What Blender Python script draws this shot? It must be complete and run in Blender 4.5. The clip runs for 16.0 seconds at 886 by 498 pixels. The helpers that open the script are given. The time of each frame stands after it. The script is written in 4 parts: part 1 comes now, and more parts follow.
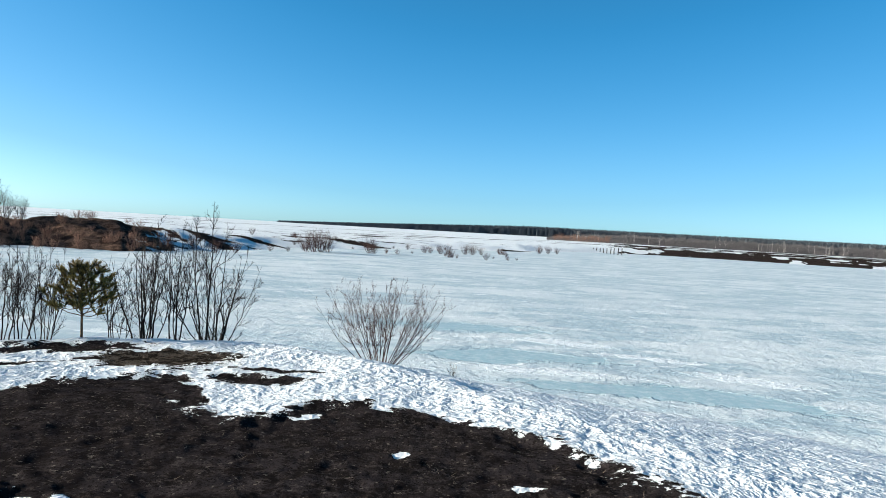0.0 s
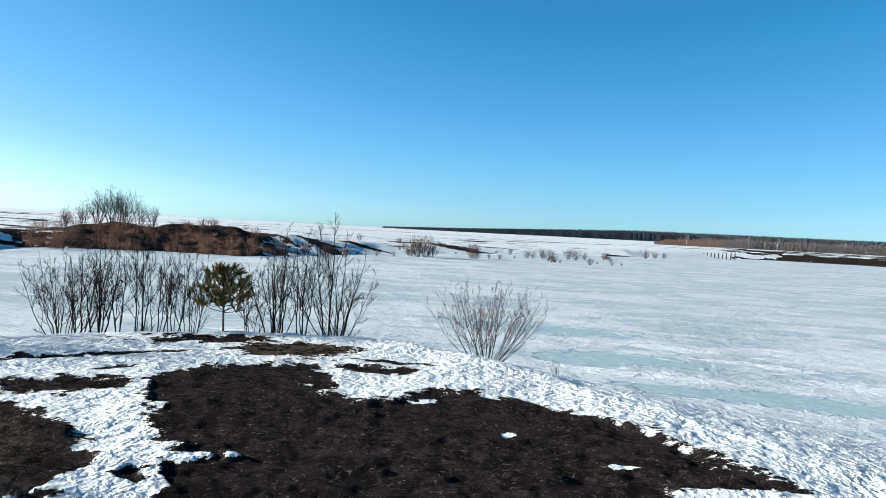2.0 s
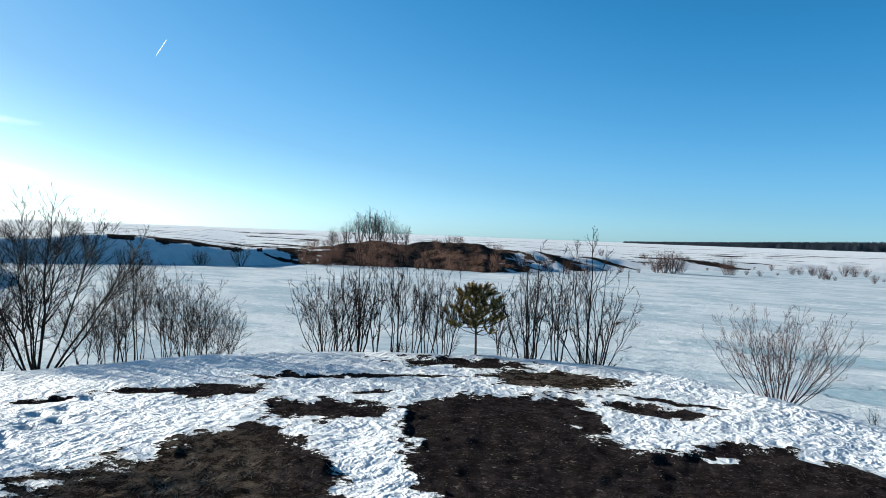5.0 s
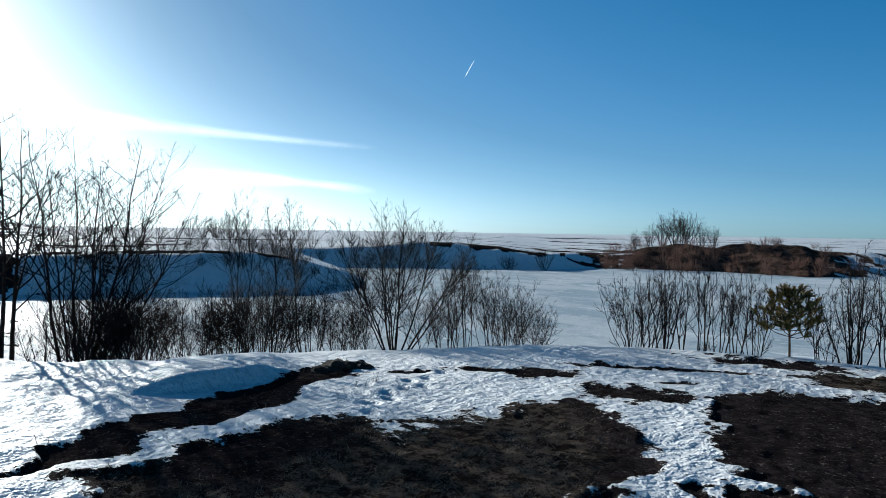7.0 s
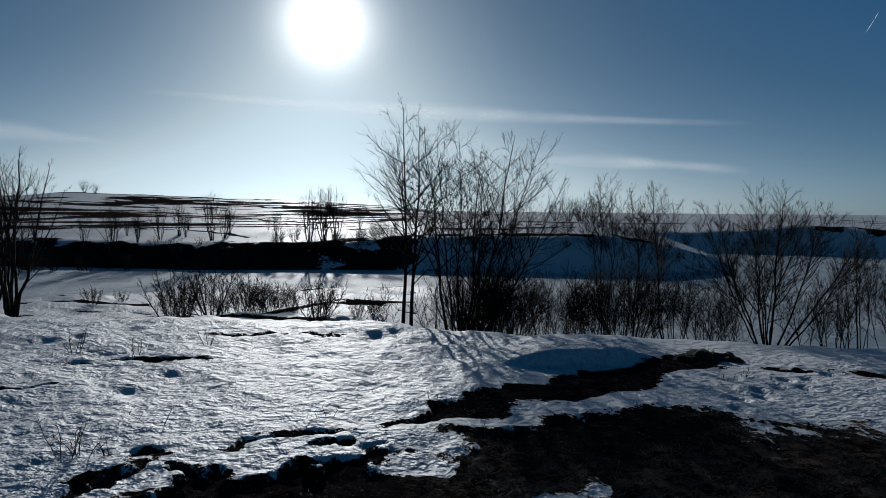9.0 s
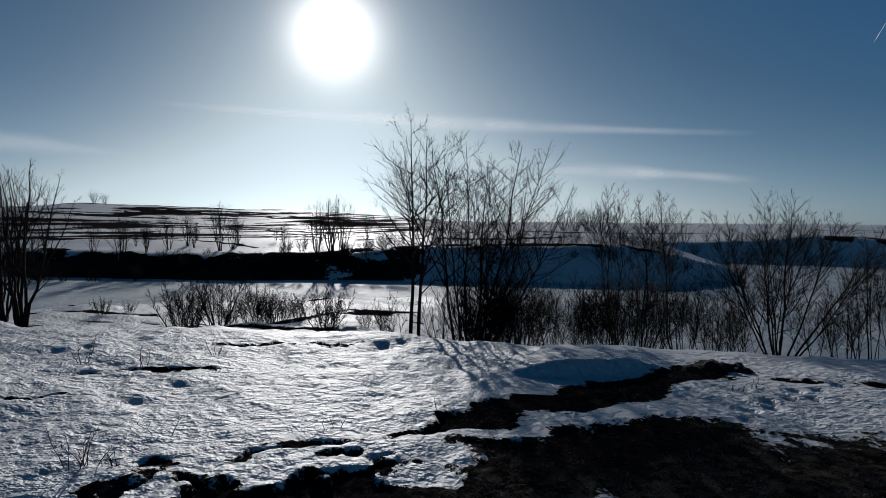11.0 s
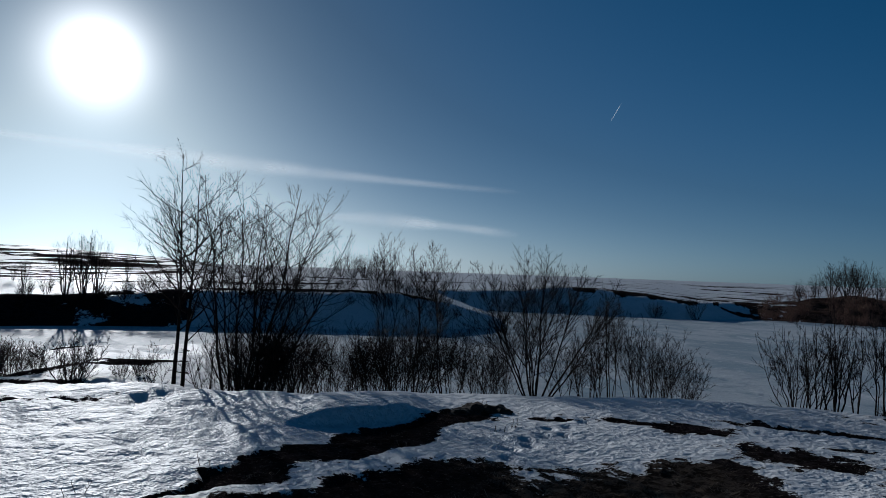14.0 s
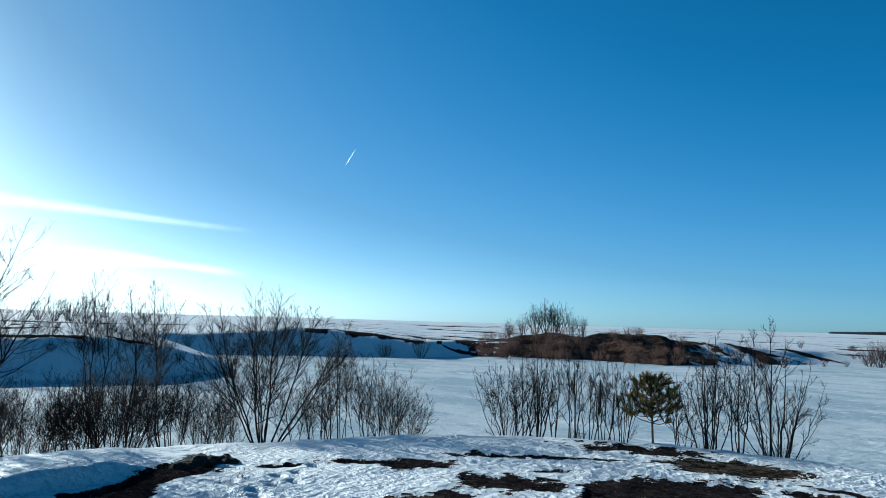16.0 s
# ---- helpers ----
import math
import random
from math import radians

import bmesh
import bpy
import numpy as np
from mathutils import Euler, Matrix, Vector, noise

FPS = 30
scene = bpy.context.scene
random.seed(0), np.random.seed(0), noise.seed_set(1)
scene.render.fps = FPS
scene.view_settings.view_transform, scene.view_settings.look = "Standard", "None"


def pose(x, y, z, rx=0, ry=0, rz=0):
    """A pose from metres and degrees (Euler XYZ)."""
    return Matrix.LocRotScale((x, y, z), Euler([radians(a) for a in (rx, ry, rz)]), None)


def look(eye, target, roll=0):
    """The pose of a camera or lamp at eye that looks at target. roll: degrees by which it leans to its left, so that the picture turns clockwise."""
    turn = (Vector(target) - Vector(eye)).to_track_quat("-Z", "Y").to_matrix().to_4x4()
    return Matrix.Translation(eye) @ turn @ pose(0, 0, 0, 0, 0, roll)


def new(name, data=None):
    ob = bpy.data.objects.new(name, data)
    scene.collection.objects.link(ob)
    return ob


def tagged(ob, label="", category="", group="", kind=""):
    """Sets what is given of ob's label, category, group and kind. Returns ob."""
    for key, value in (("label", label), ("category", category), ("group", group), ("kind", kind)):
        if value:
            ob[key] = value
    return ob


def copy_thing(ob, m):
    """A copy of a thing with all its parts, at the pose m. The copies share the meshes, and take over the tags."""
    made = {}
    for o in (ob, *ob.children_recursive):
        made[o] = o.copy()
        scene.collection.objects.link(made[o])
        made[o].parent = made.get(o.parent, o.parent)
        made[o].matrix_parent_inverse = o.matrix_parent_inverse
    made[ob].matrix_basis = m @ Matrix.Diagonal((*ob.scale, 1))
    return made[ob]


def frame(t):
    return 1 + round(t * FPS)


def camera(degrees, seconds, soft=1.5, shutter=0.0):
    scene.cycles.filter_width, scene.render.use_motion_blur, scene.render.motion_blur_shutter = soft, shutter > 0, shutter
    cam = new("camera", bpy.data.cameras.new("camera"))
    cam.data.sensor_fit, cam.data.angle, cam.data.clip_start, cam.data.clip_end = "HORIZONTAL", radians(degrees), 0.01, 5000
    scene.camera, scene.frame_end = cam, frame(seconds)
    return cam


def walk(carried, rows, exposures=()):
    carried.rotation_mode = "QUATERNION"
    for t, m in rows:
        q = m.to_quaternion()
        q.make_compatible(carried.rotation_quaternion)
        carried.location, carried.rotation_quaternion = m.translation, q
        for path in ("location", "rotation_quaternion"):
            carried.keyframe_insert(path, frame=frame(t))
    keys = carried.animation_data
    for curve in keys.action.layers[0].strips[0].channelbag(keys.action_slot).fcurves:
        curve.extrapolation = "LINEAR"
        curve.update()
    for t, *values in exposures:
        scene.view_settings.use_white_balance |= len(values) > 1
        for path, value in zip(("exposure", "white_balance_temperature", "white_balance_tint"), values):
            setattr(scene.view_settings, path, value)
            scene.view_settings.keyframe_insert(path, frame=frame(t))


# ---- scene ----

# ------------------------------------------------------------------ camera
# time, step forward from the standing place, yaw, pitch, lean to the right
EYE = 1.7
ROWS = [
    (0.0, 0.70, -0.58, -1.49, -3.29),
    (0.5, 0.78, -1.47, -1.04, -3.19),
    (1.0, 0.52, -0.10, -1.33, -3.66),
    (1.5, 0.00, 3.41, -1.26, -3.42),
    (2.0, 0.00, 7.80, -1.53, -2.99),
    (2.5, 0.00, 12.22, -1.40, -3.16),
    (3.0, 0.00, 13.63, -1.40, -3.32),
    (5.5, 1.15, 32.80, -0.87, -1.47),
    (6.0, 0.45, 38.80, -0.71, -0.74),
    (6.5, 0.00, 45.09, -1.10, -0.55),
    (7.0, 0.00, 51.61, -1.40, -0.93),
    (7.5, 0.00, 60.02, -1.75, -0.99),
    (8.0, 0.00, 66.82, -1.73, 0.77),
    (8.5, 0.00, 74.83, -1.73, 0.40),
    (9.0, 0.00, 80.74, -3.13, -0.58),
    (11.5, 0.00, 81.30, -2.23, -0.55),
    (12.0, 0.00, 80.74, -2.39, -1.04),
    (12.5, 0.00, 80.20, -1.92, -0.98),
    (13.0, 0.00, 76.89, -1.71, -1.36),
    (13.5, 0.00, 70.15, 0.26, -2.39),
    (14.0, 0.00, 63.33, 1.88, -2.09),
    (14.5, 0.00, 58.19, 2.77, -2.00),
    (15.0, 0.00, 53.49, 3.80, -2.11),
    (15.5, 0.00, 47.63, 5.43, -1.42),
    (16.0, 0.00, 41.80, 5.94, -1.67),
]
EXPOSURES = [
    (0.0, 1.69, 6800, 4), (3.0, 1.61, 6750, 5), (5.5, 1.44, 6550, 5), (6.5, 1.32, 6330, 5), (7.0, 0.77, 6100, 4), (7.5, 0.22, 5850, 4), (8.0, -0.55, 5800, 6),
    (9.0, -0.93, 5970, 9), (13.0, -0.85, 6200, 12), (13.5, -0.92, 5970, 11), (14.0, -0.90, 5770, 9), (14.5, -0.73, 5600, 6), (15.0, -0.45, 5600, 4), (15.5, 0.52, 5680, 0), (16.0, 0.97, 5700, -3),
]



def stand(step, yaw, pitch, lean):
    a = radians(yaw)
    return pose(-step * math.sin(a), step * math.cos(a), EYE, 0, 0, yaw) @ pose(0, 0, 0, 90 + pitch) @ pose(0, 0, 0, 0, 0, -lean)


cam = camera(64.8, 16.0, soft=0.45)
walk(cam, [(t, stand(*r)) for t, *r in ROWS], EXPOSURES)

# ------------------------------------------------------------------ light
SUN_AZ, SUN_EL = 90.3, 14.6          # degrees; azimuth counted to the left of north
world = bpy.data.worlds.new("sky")
scene.world = world
world.use_nodes = True
wn = world.node_tree.nodes
sky = wn.new("ShaderNodeTexSky")
sky.sky_type = "NISHITA"
sky.sun_disc = False
sky.sun_elevation = radians(SUN_EL)
sky.sun_rotation = radians(-SUN_AZ)
sky.altitude = 100
sky.air_density, sky.dust_density, sky.ozone_density = 0.5, 0.3, 5.0
deep = wn.new("ShaderNodeHueSaturation")
grey, fades = wn.new("ShaderNodeRGBToBW"), wn.new("ShaderNodeMapRange")
fades.inputs["From Min"].default_value, fades.inputs["From Max"].default_value = 1.0, 9.0
fades.inputs["To Min"].default_value, fades.inputs["To Max"].default_value = 1.11, 0.2
deep.inputs["Hue"].default_value = 0.482
world.node_tree.links.new(sky.outputs[0], grey.inputs[0])
world.node_tree.links.new(grey.outputs[0], fades.inputs["Value"])
world.node_tree.links.new(fades.outputs[0], deep.inputs["Saturation"])
world.node_tree.links.new(sky.outputs[0], deep.inputs["Color"])
cast = wn.new("ShaderNodeMix")
cast.data_type, cast.blend_type = "RGBA", "MULTIPLY"
cast.inputs[0].default_value, cast.inputs[7].default_value = 1.0, (0.87, 0.985, 0.985, 1)
world.node_tree.links.new(deep.outputs[0], cast.inputs[6])
world.node_tree.links.new(cast.outputs[2], wn["Background"].inputs[0])
# the haze dims the middle of the range, between the deep blue overhead and the glare round the sun
dim, glare, level, power_of = wn.new("ShaderNodeMapRange"), wn.new("ShaderNodeMapRange"), wn.new("ShaderNodeMath"), wn.new("ShaderNodeMath")
for node, values in ((dim, (1.1, 2.8, 1.0, 0.74)), (glare, (4.0, 11.0, 0.0, 0.3))):
    for key, value in zip(("From Min", "From Max", "To Min", "To Max"), values):
        node.inputs[key].default_value = value
    world.node_tree.links.new(grey.outputs[0], node.inputs["Value"])
level.operation, power_of.operation = "ADD", "MULTIPLY"
world.node_tree.links.new(dim.outputs[0], level.inputs[0])
world.node_tree.links.new(glare.outputs[0], level.inputs[1])
world.node_tree.links.new(level.outputs[0], power_of.inputs[0])
power_of.inputs[1].default_value = 0.082
world.node_tree.links.new(power_of.outputs[0], wn["Background"].inputs[1])

sun_data = bpy.data.lights.new("sun", "SUN")
sun_data.energy, sun_data.angle, sun_data.color = 5.0, radians(0.5), (1.0, 0.95, 0.88)
sun = new("sun", sun_data)
sa, se = radians(SUN_AZ), radians(SUN_EL)
to_sun = Vector((-math.sin(sa) * math.cos(se), math.cos(sa) * math.cos(se), math.sin(se)))
sun.matrix_world = look(to_sun * 50, (0, 0, 0))


# ------------------------------------------------------------------ materials
class Mat:
    """A small builder for node materials in world metres."""

    def __init__(self, name, rough=0.8, spec=0.3):
        self.m = bpy.data.materials.new(name)
        self.m.use_nodes = True
        self.t = self.m.node_tree
        self.b = self.t.nodes["Principled BSDF"]
        self.b.inputs["Roughness"].default_value = rough
        self.b.inputs["Specular IOR Level"].default_value = spec
        self.pos = self.t.nodes.new("ShaderNodeNewGeometry").outputs["Position"]

    def link(self, a, b):
        self.t.links.new(a, b)
        return a

    def put(self, socket, value):
        if isinstance(value, (int, float)):
            socket.default_value = value
        elif isinstance(value, (tuple, list)):
            socket.default_value = (*value, 1) if len(value) == 3 and socket.type == "RGBA" else value
        else:
            self.t.links.new(value, socket)

    def noise(self, scale, detail=4, rough=0.6, stretch=None):
        n = self.t.nodes.new("ShaderNodeTexNoise")
        n.inputs["Scale"].default_value, n.inputs["Detail"].default_value, n.inputs["Roughness"].default_value = scale, detail, rough
        v = self.pos
        if stretch:
            mp = self.t.nodes.new("ShaderNodeMapping")
            mp.inputs["Scale"].default_value = stretch[:3]
            mp.inputs["Rotation"].default_value = (0, 0, radians(stretch[3]) if len(stretch) > 3 else 0)
            self.link(self.pos, mp.inputs["Vector"])
            v = mp.outputs[0]
        self.link(v, n.inputs["Vector"])
        return n.outputs["Fac"]

    def cells(self, scale, feature="F1"):
        n = self.t.nodes.new("ShaderNodeTexVoronoi")
        n.feature = feature
        n.inputs["Scale"].default_value = scale
        self.link(self.pos, n.inputs["Vector"])
        return n.outputs["Distance"]

    def ramp(self, fac, lo, hi, a=0.0, b=1.0):
        n = self.t.nodes.new("ShaderNodeMapRange")
        n.interpolation_type = "SMOOTHSTEP"
        self.put(n.inputs["Value"], fac)
        for k, v in zip(("From Min", "From Max", "To Min", "To Max"), (lo, hi, a, b)):
            n.inputs[k].default_value = v
        return n.outputs[0]

    def math(self, op, a, b=0.0):
        n = self.t.nodes.new("ShaderNodeMath")
        n.operation = op
        self.put(n.inputs[0], a), self.put(n.inputs[1], b)
        return n.outputs[0]

    def mix(self, fac, a, b):
        n = self.t.nodes.new("ShaderNodeMix")
        n.data_type = "RGBA"
        self.put(n.inputs[0], fac), self.put(n.inputs[6], a), self.put(n.inputs[7], b)
        return n.outputs[2]

    def attr(self, name):
        n = self.t.nodes.new("ShaderNodeAttribute")
        n.attribute_name = name
        return n.outputs["Fac"]

    def bump(self, height, strength=0.5, distance=0.05, after=None):
        n = self.t.nodes.new("ShaderNodeBump")
        n.inputs["Strength"].default_value, n.inputs["Distance"].default_value = strength, distance
        self.put(n.inputs["Height"], height)
        if after is not None:
            self.link(after, n.inputs["Normal"])
        return n.outputs[0]

    def done(self, colour, normal=None, rough=None):
        self.put(self.b.inputs["Base Color"], colour)
        if normal is not None:
            self.link(normal, self.b.inputs["Normal"])
        if rough is not None:
            self.put(self.b.inputs["Roughness"], rough)
        return self.m


def ground_material():
    m = Mat("snow_and_soil", 0.6, 0.14)
    # snow
    fine = m.noise(34, 3)
    cups = m.math("MULTIPLY", m.ramp(m.noise(8.0, 3, 0.6), 0.4, 0.72), m.ramp(m.noise(0.4, 3), 0.4, 0.62, 0.35, 0.9))
    grey = m.noise(1.3, 5, 0.65)
    snow = m.mix(m.ramp(grey, 0.4, 0.75), (0.612, 0.619, 0.626), (0.493, 0.514, 0.528))
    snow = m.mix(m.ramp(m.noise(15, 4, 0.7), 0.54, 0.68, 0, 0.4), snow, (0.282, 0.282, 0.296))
    snow = m.mix(m.ramp(m.noise(70, 2), 0.68, 0.74, 0, 0.45), snow, (0.0493, 0.0352, 0.0282))
    # the melt dimples' shade put into the snow colour, where the bump dips
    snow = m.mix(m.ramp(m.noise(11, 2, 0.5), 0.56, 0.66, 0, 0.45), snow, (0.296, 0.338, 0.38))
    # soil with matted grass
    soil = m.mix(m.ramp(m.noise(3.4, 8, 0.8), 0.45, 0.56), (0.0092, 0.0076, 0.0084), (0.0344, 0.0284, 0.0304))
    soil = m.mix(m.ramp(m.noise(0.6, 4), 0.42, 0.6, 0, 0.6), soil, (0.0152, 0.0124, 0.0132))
    soil = m.mix(m.ramp(m.noise(14, 6, 0.8), 0.53, 0.60, 0, 0.75), soil, (0.064, 0.0528, 0.0528))
    soil = m.mix(m.ramp(m.noise(7, 5, 0.75), 0.56, 0.66, 0, 0.55), soil, (0.0496, 0.0368, 0.0328))
    soil = m.mix(m.ramp(m.noise(22, 3, 0.6), 0.63, 0.68, 0, 0.85), soil, (0.16, 0.136, 0.12))
    dry = m.mix(m.ramp(m.noise(6.5, 7, 0.78), 0.45, 0.56), (0.0176, 0.0136, 0.0112), (0.12, 0.096, 0.0768))
    soil = m.mix(m.attr("dry"), soil, dry)
    soil = m.mix(m.attr("heath"), soil, m.mix(m.ramp(m.noise(1.1, 6, 0.75), 0.42, 0.6), (0.048, 0.030, 0.024), (0.165, 0.105, 0.080)))
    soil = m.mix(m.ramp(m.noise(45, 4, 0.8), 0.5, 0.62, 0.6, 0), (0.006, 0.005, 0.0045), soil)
    # the edge of the snow frays at two scales
    edge = m.math("ADD", m.attr("bare"), m.math("MULTIPLY", m.math("SUBTRACT", m.noise(4, 7, 0.72), 0.5), 1.5))
    edge = m.math("ADD", edge, m.math("MULTIPLY", m.math("SUBTRACT", m.noise(22, 4, 0.7), 0.5), 0.5))
    bare = m.ramp(edge, 0.47, 0.53)
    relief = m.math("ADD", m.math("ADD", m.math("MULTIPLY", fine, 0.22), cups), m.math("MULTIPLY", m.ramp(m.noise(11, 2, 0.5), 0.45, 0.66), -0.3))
    rough_soil = m.math("ADD", m.math("MULTIPLY", m.noise(26, 6, 0.8), 1.9), m.math("MULTIPLY", m.noise(9, 4, 0.7), 1.2))
    h = m.t.nodes.new("ShaderNodeMix")
    m.put(h.inputs[0], bare), m.put(h.inputs[2], relief), m.put(h.inputs[3], rough_soil)
    m.put(m.b.inputs["Specular IOR Level"], m.ramp(bare, 0, 1, 0.38, 0.0))
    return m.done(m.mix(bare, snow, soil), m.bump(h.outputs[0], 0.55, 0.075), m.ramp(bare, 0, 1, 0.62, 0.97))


def ice_material():
    m = Mat("lake_ice", 0.5, 0.07)
    drift = m.noise(0.34, 6, 0.68, (0.55, 1.0, 1.0, -12))
    broad = m.noise(0.06, 4, 0.6, (0.5, 1.0, 1.0, -20))
    fine = m.noise(1.9, 6, 0.75)
    col = m.mix(m.ramp(drift, 0.42, 0.58), (0.30, 0.37, 0.41), (0.48, 0.515, 0.53))
    col = m.mix(m.ramp(broad, 0.45, 0.62, 0, 0.45), col, (0.33, 0.39, 0.43))
    col = m.mix(m.ramp(fine, 0.52, 0.66, 0, 0.75), col, (0.56, 0.585, 0.59))
    col = m.mix(m.ramp(m.noise(0.8, 6, 0.7, (0.5, 1.0, 1.0, -12)), 0.57, 0.64, 0, 0.8), col, (0.62, 0.635, 0.635))
    col = m.mix(m.ramp(m.noise(6, 5, 0.75), 0.54, 0.62, 0, 0.6), col, (0.27, 0.33, 0.37))
    melt = m.math("ADD", m.attr("melt"), m.math("MULTIPLY", m.math("SUBTRACT", m.noise(0.8, 6, 0.7, (0.6, 1.0, 1.0, -12)), 0.5), 1.3))
    wet = m.ramp(melt, 0.46, 0.58)
    col = m.mix(wet, col, m.mix(m.ramp(m.noise(4, 5, 0.75), 0.46, 0.62), (0.25, 0.345, 0.375), (0.37, 0.43, 0.45)))
    rough_snow = m.ramp(m.math("ADD", m.attr("ridge"), m.math("MULTIPLY", m.math("SUBTRACT", m.noise(2.2, 6, 0.75), 0.5), 1.2)), 0.42, 0.6)
    col = m.mix(rough_snow, col, m.mix(m.ramp(m.noise(9, 4, 0.7), 0.45, 0.6), (0.48, 0.51, 0.54), (0.66, 0.675, 0.68)))
    relief = m.math("ADD", m.math("MULTIPLY", m.noise(1.1, 5, 0.65), 1.4), fine)
    relief = m.math("ADD", relief, m.math("MULTIPLY", rough_snow, m.noise(4, 4, 0.7)))
    relief = m.math("MULTIPLY", relief, m.ramp(wet, 0, 1, 1.0, 0.3))
    return m.done(col, m.bump(relief, 0.6, 0.12), m.ramp(wet, 0, 1, 0.65, 0.38))


def bark_material(name, dark, light, rough=0.85):
    m = Mat(name, rough, 0.06)
    c = m.mix(m.ramp(m.noise(6, 4), 0.35, 0.7), dark, light)
    return m.done(c, m.bump(m.noise(60, 3), 0.4, 0.01))


def plain_material(name, a, b, scale, rough=0.9, bump=0.0, dist=0.02):
    m = Mat(name, rough, 0.2)
    c = m.mix(m.ramp(m.noise(scale, 5, 0.7), 0.35, 0.68), a, b)
    return m.done(c, m.bump(m.noise(scale * 3, 4), bump, dist) if bump else None)


GROUND = ground_material()
ICE = ice_material()
BARK = bark_material("alder_bark", (0.00994, 0.0077, 0.00661), (0.0303, 0.022, 0.0187))
TWIG = bark_material("alder_twig", (0.00878, 0.00606, 0.00578), (0.0253, 0.0165, 0.0143))
WILLOW = bark_material("willow_twig", (0.0383, 0.0214, 0.0207), (0.0994, 0.0597, 0.052))
REED = bark_material("brown_scrub", (0.10, 0.058, 0.046), (0.23, 0.130, 0.095))
BIRCH = bark_material("birch_bark", (0.321, 0.298, 0.275), (0.535, 0.52, 0.49))
WOODS = bark_material("grey_brown_woods", (0.055, 0.050, 0.053), (0.118, 0.108, 0.110))
NEEDLE = plain_material("pine_needles", (0.035, 0.026, 0.008), (0.30, 0.195, 0.046), 9, 0.6)
PINEBARK = bark_material("pine_bark", (0.07, 0.042, 0.028), (0.2, 0.11, 0.06))
# distance haze over the forest is put into this blue-grey colour
FAR = plain_material("far_forest_hazed", (0.030, 0.037, 0.045), (0.052, 0.060, 0.068), 0.02)
TIMBER = bark_material("weathered_timber", (0.03, 0.026, 0.024), (0.08, 0.07, 0.062))
DRYGRASS = bark_material("dry_grass", (0.035, 0.027, 0.021), (0.165, 0.130, 0.100))


# ------------------------------------------------------------------ noise and plan helpers
def lattice(ix, iy, seed):
    h = (ix.astype(np.int64) * 374761393 + iy.astype(np.int64) * 668265263 + seed * 974634777) & 0x7FFFFFFF
    h = ((h ^ (h >> 13)) * 1274126177) & 0x7FFFFFFF
    return ((h ^ (h >> 16)) & 0xFFFF) / 65535.0


def wave(x, y, seed=0):
    """Smooth value noise, 0 to 1."""
    ix, iy = np.floor(x), np.floor(y)
    fx, fy = x - ix, y - iy
    fx, fy = fx * fx * (3 - 2 * fx), fy * fy * (3 - 2 * fy)
    a, b = lattice(ix, iy, seed), lattice(ix + 1, iy, seed)
    c, d = lattice(ix, iy + 1, seed), lattice(ix + 1, iy + 1, seed)
    return (a + (b - a) * fx) * (1 - fy) + (c + (d - c) * fx) * fy


def fbm(x, y, seed=0, octaves=4):
    v, amp, tot = 0, 1.0, 0.0
    for k in range(octaves):
        v, tot = v + amp * wave(x * 2 ** k + 17.3 * k, y * 2 ** k - 9.1 * k, seed + k), tot + amp
        amp *= 0.5
    return v / tot


def ease(v, lo, hi):
    t = np.clip((v - lo) / (hi - lo), 0, 1)
    return t * t * (3 - 2 * t)


def curve(az, *pairs):
    xs, ys = zip(*pairs)
    return np.interp(az, xs, ys)


def polar(x, y):
    return (np.degrees(np.arctan2(-x, y)) + 120) % 360 - 120, np.hypot(x, y)


def place(az, r):
    a = radians(az)
    return -r * math.sin(a), r * math.cos(a)


LAKE = -2.0


def spot(az, r, a0, r0, da, dr):
    """1 in the middle of an oval of the plan, 0.5 on its rim, falling outwards."""
    return np.clip(1 - 0.5 * np.hypot((az - a0) / da, (r - r0) / dr), 0, 1)


def shore_foot(az):
    return curve(az, (-120, 230), (-30, 205), (-18, 205), (-13, 185), (-7, 140), (0, 112), (6, 95), (11, 88), (18, 76), (24, 69), (30, 74), (39, 73), (44, 68), (50, 71), (56, 71), (62, 69.5), (70, 68), (140, 68))


def shore_rise(az):
    return curve(az, (-120, 60), (-18, 50), (-7, 60), (6, 45), (16, 24), (40, 14), (44, 6.5), (56, 5.5), (64, 6), (70, 10))


def bluff_foot(az):
    return curve(az, (55, 49), (58, 48), (61, 45.5), (66, 42.5), (80, 42), (98, 42), (106, 45), (114, 50), (140, 70))


def bluff_face(az):
    return curve(az, (57, 3.0), (66, 5.0), (84, 5.5), (110, 7.0))


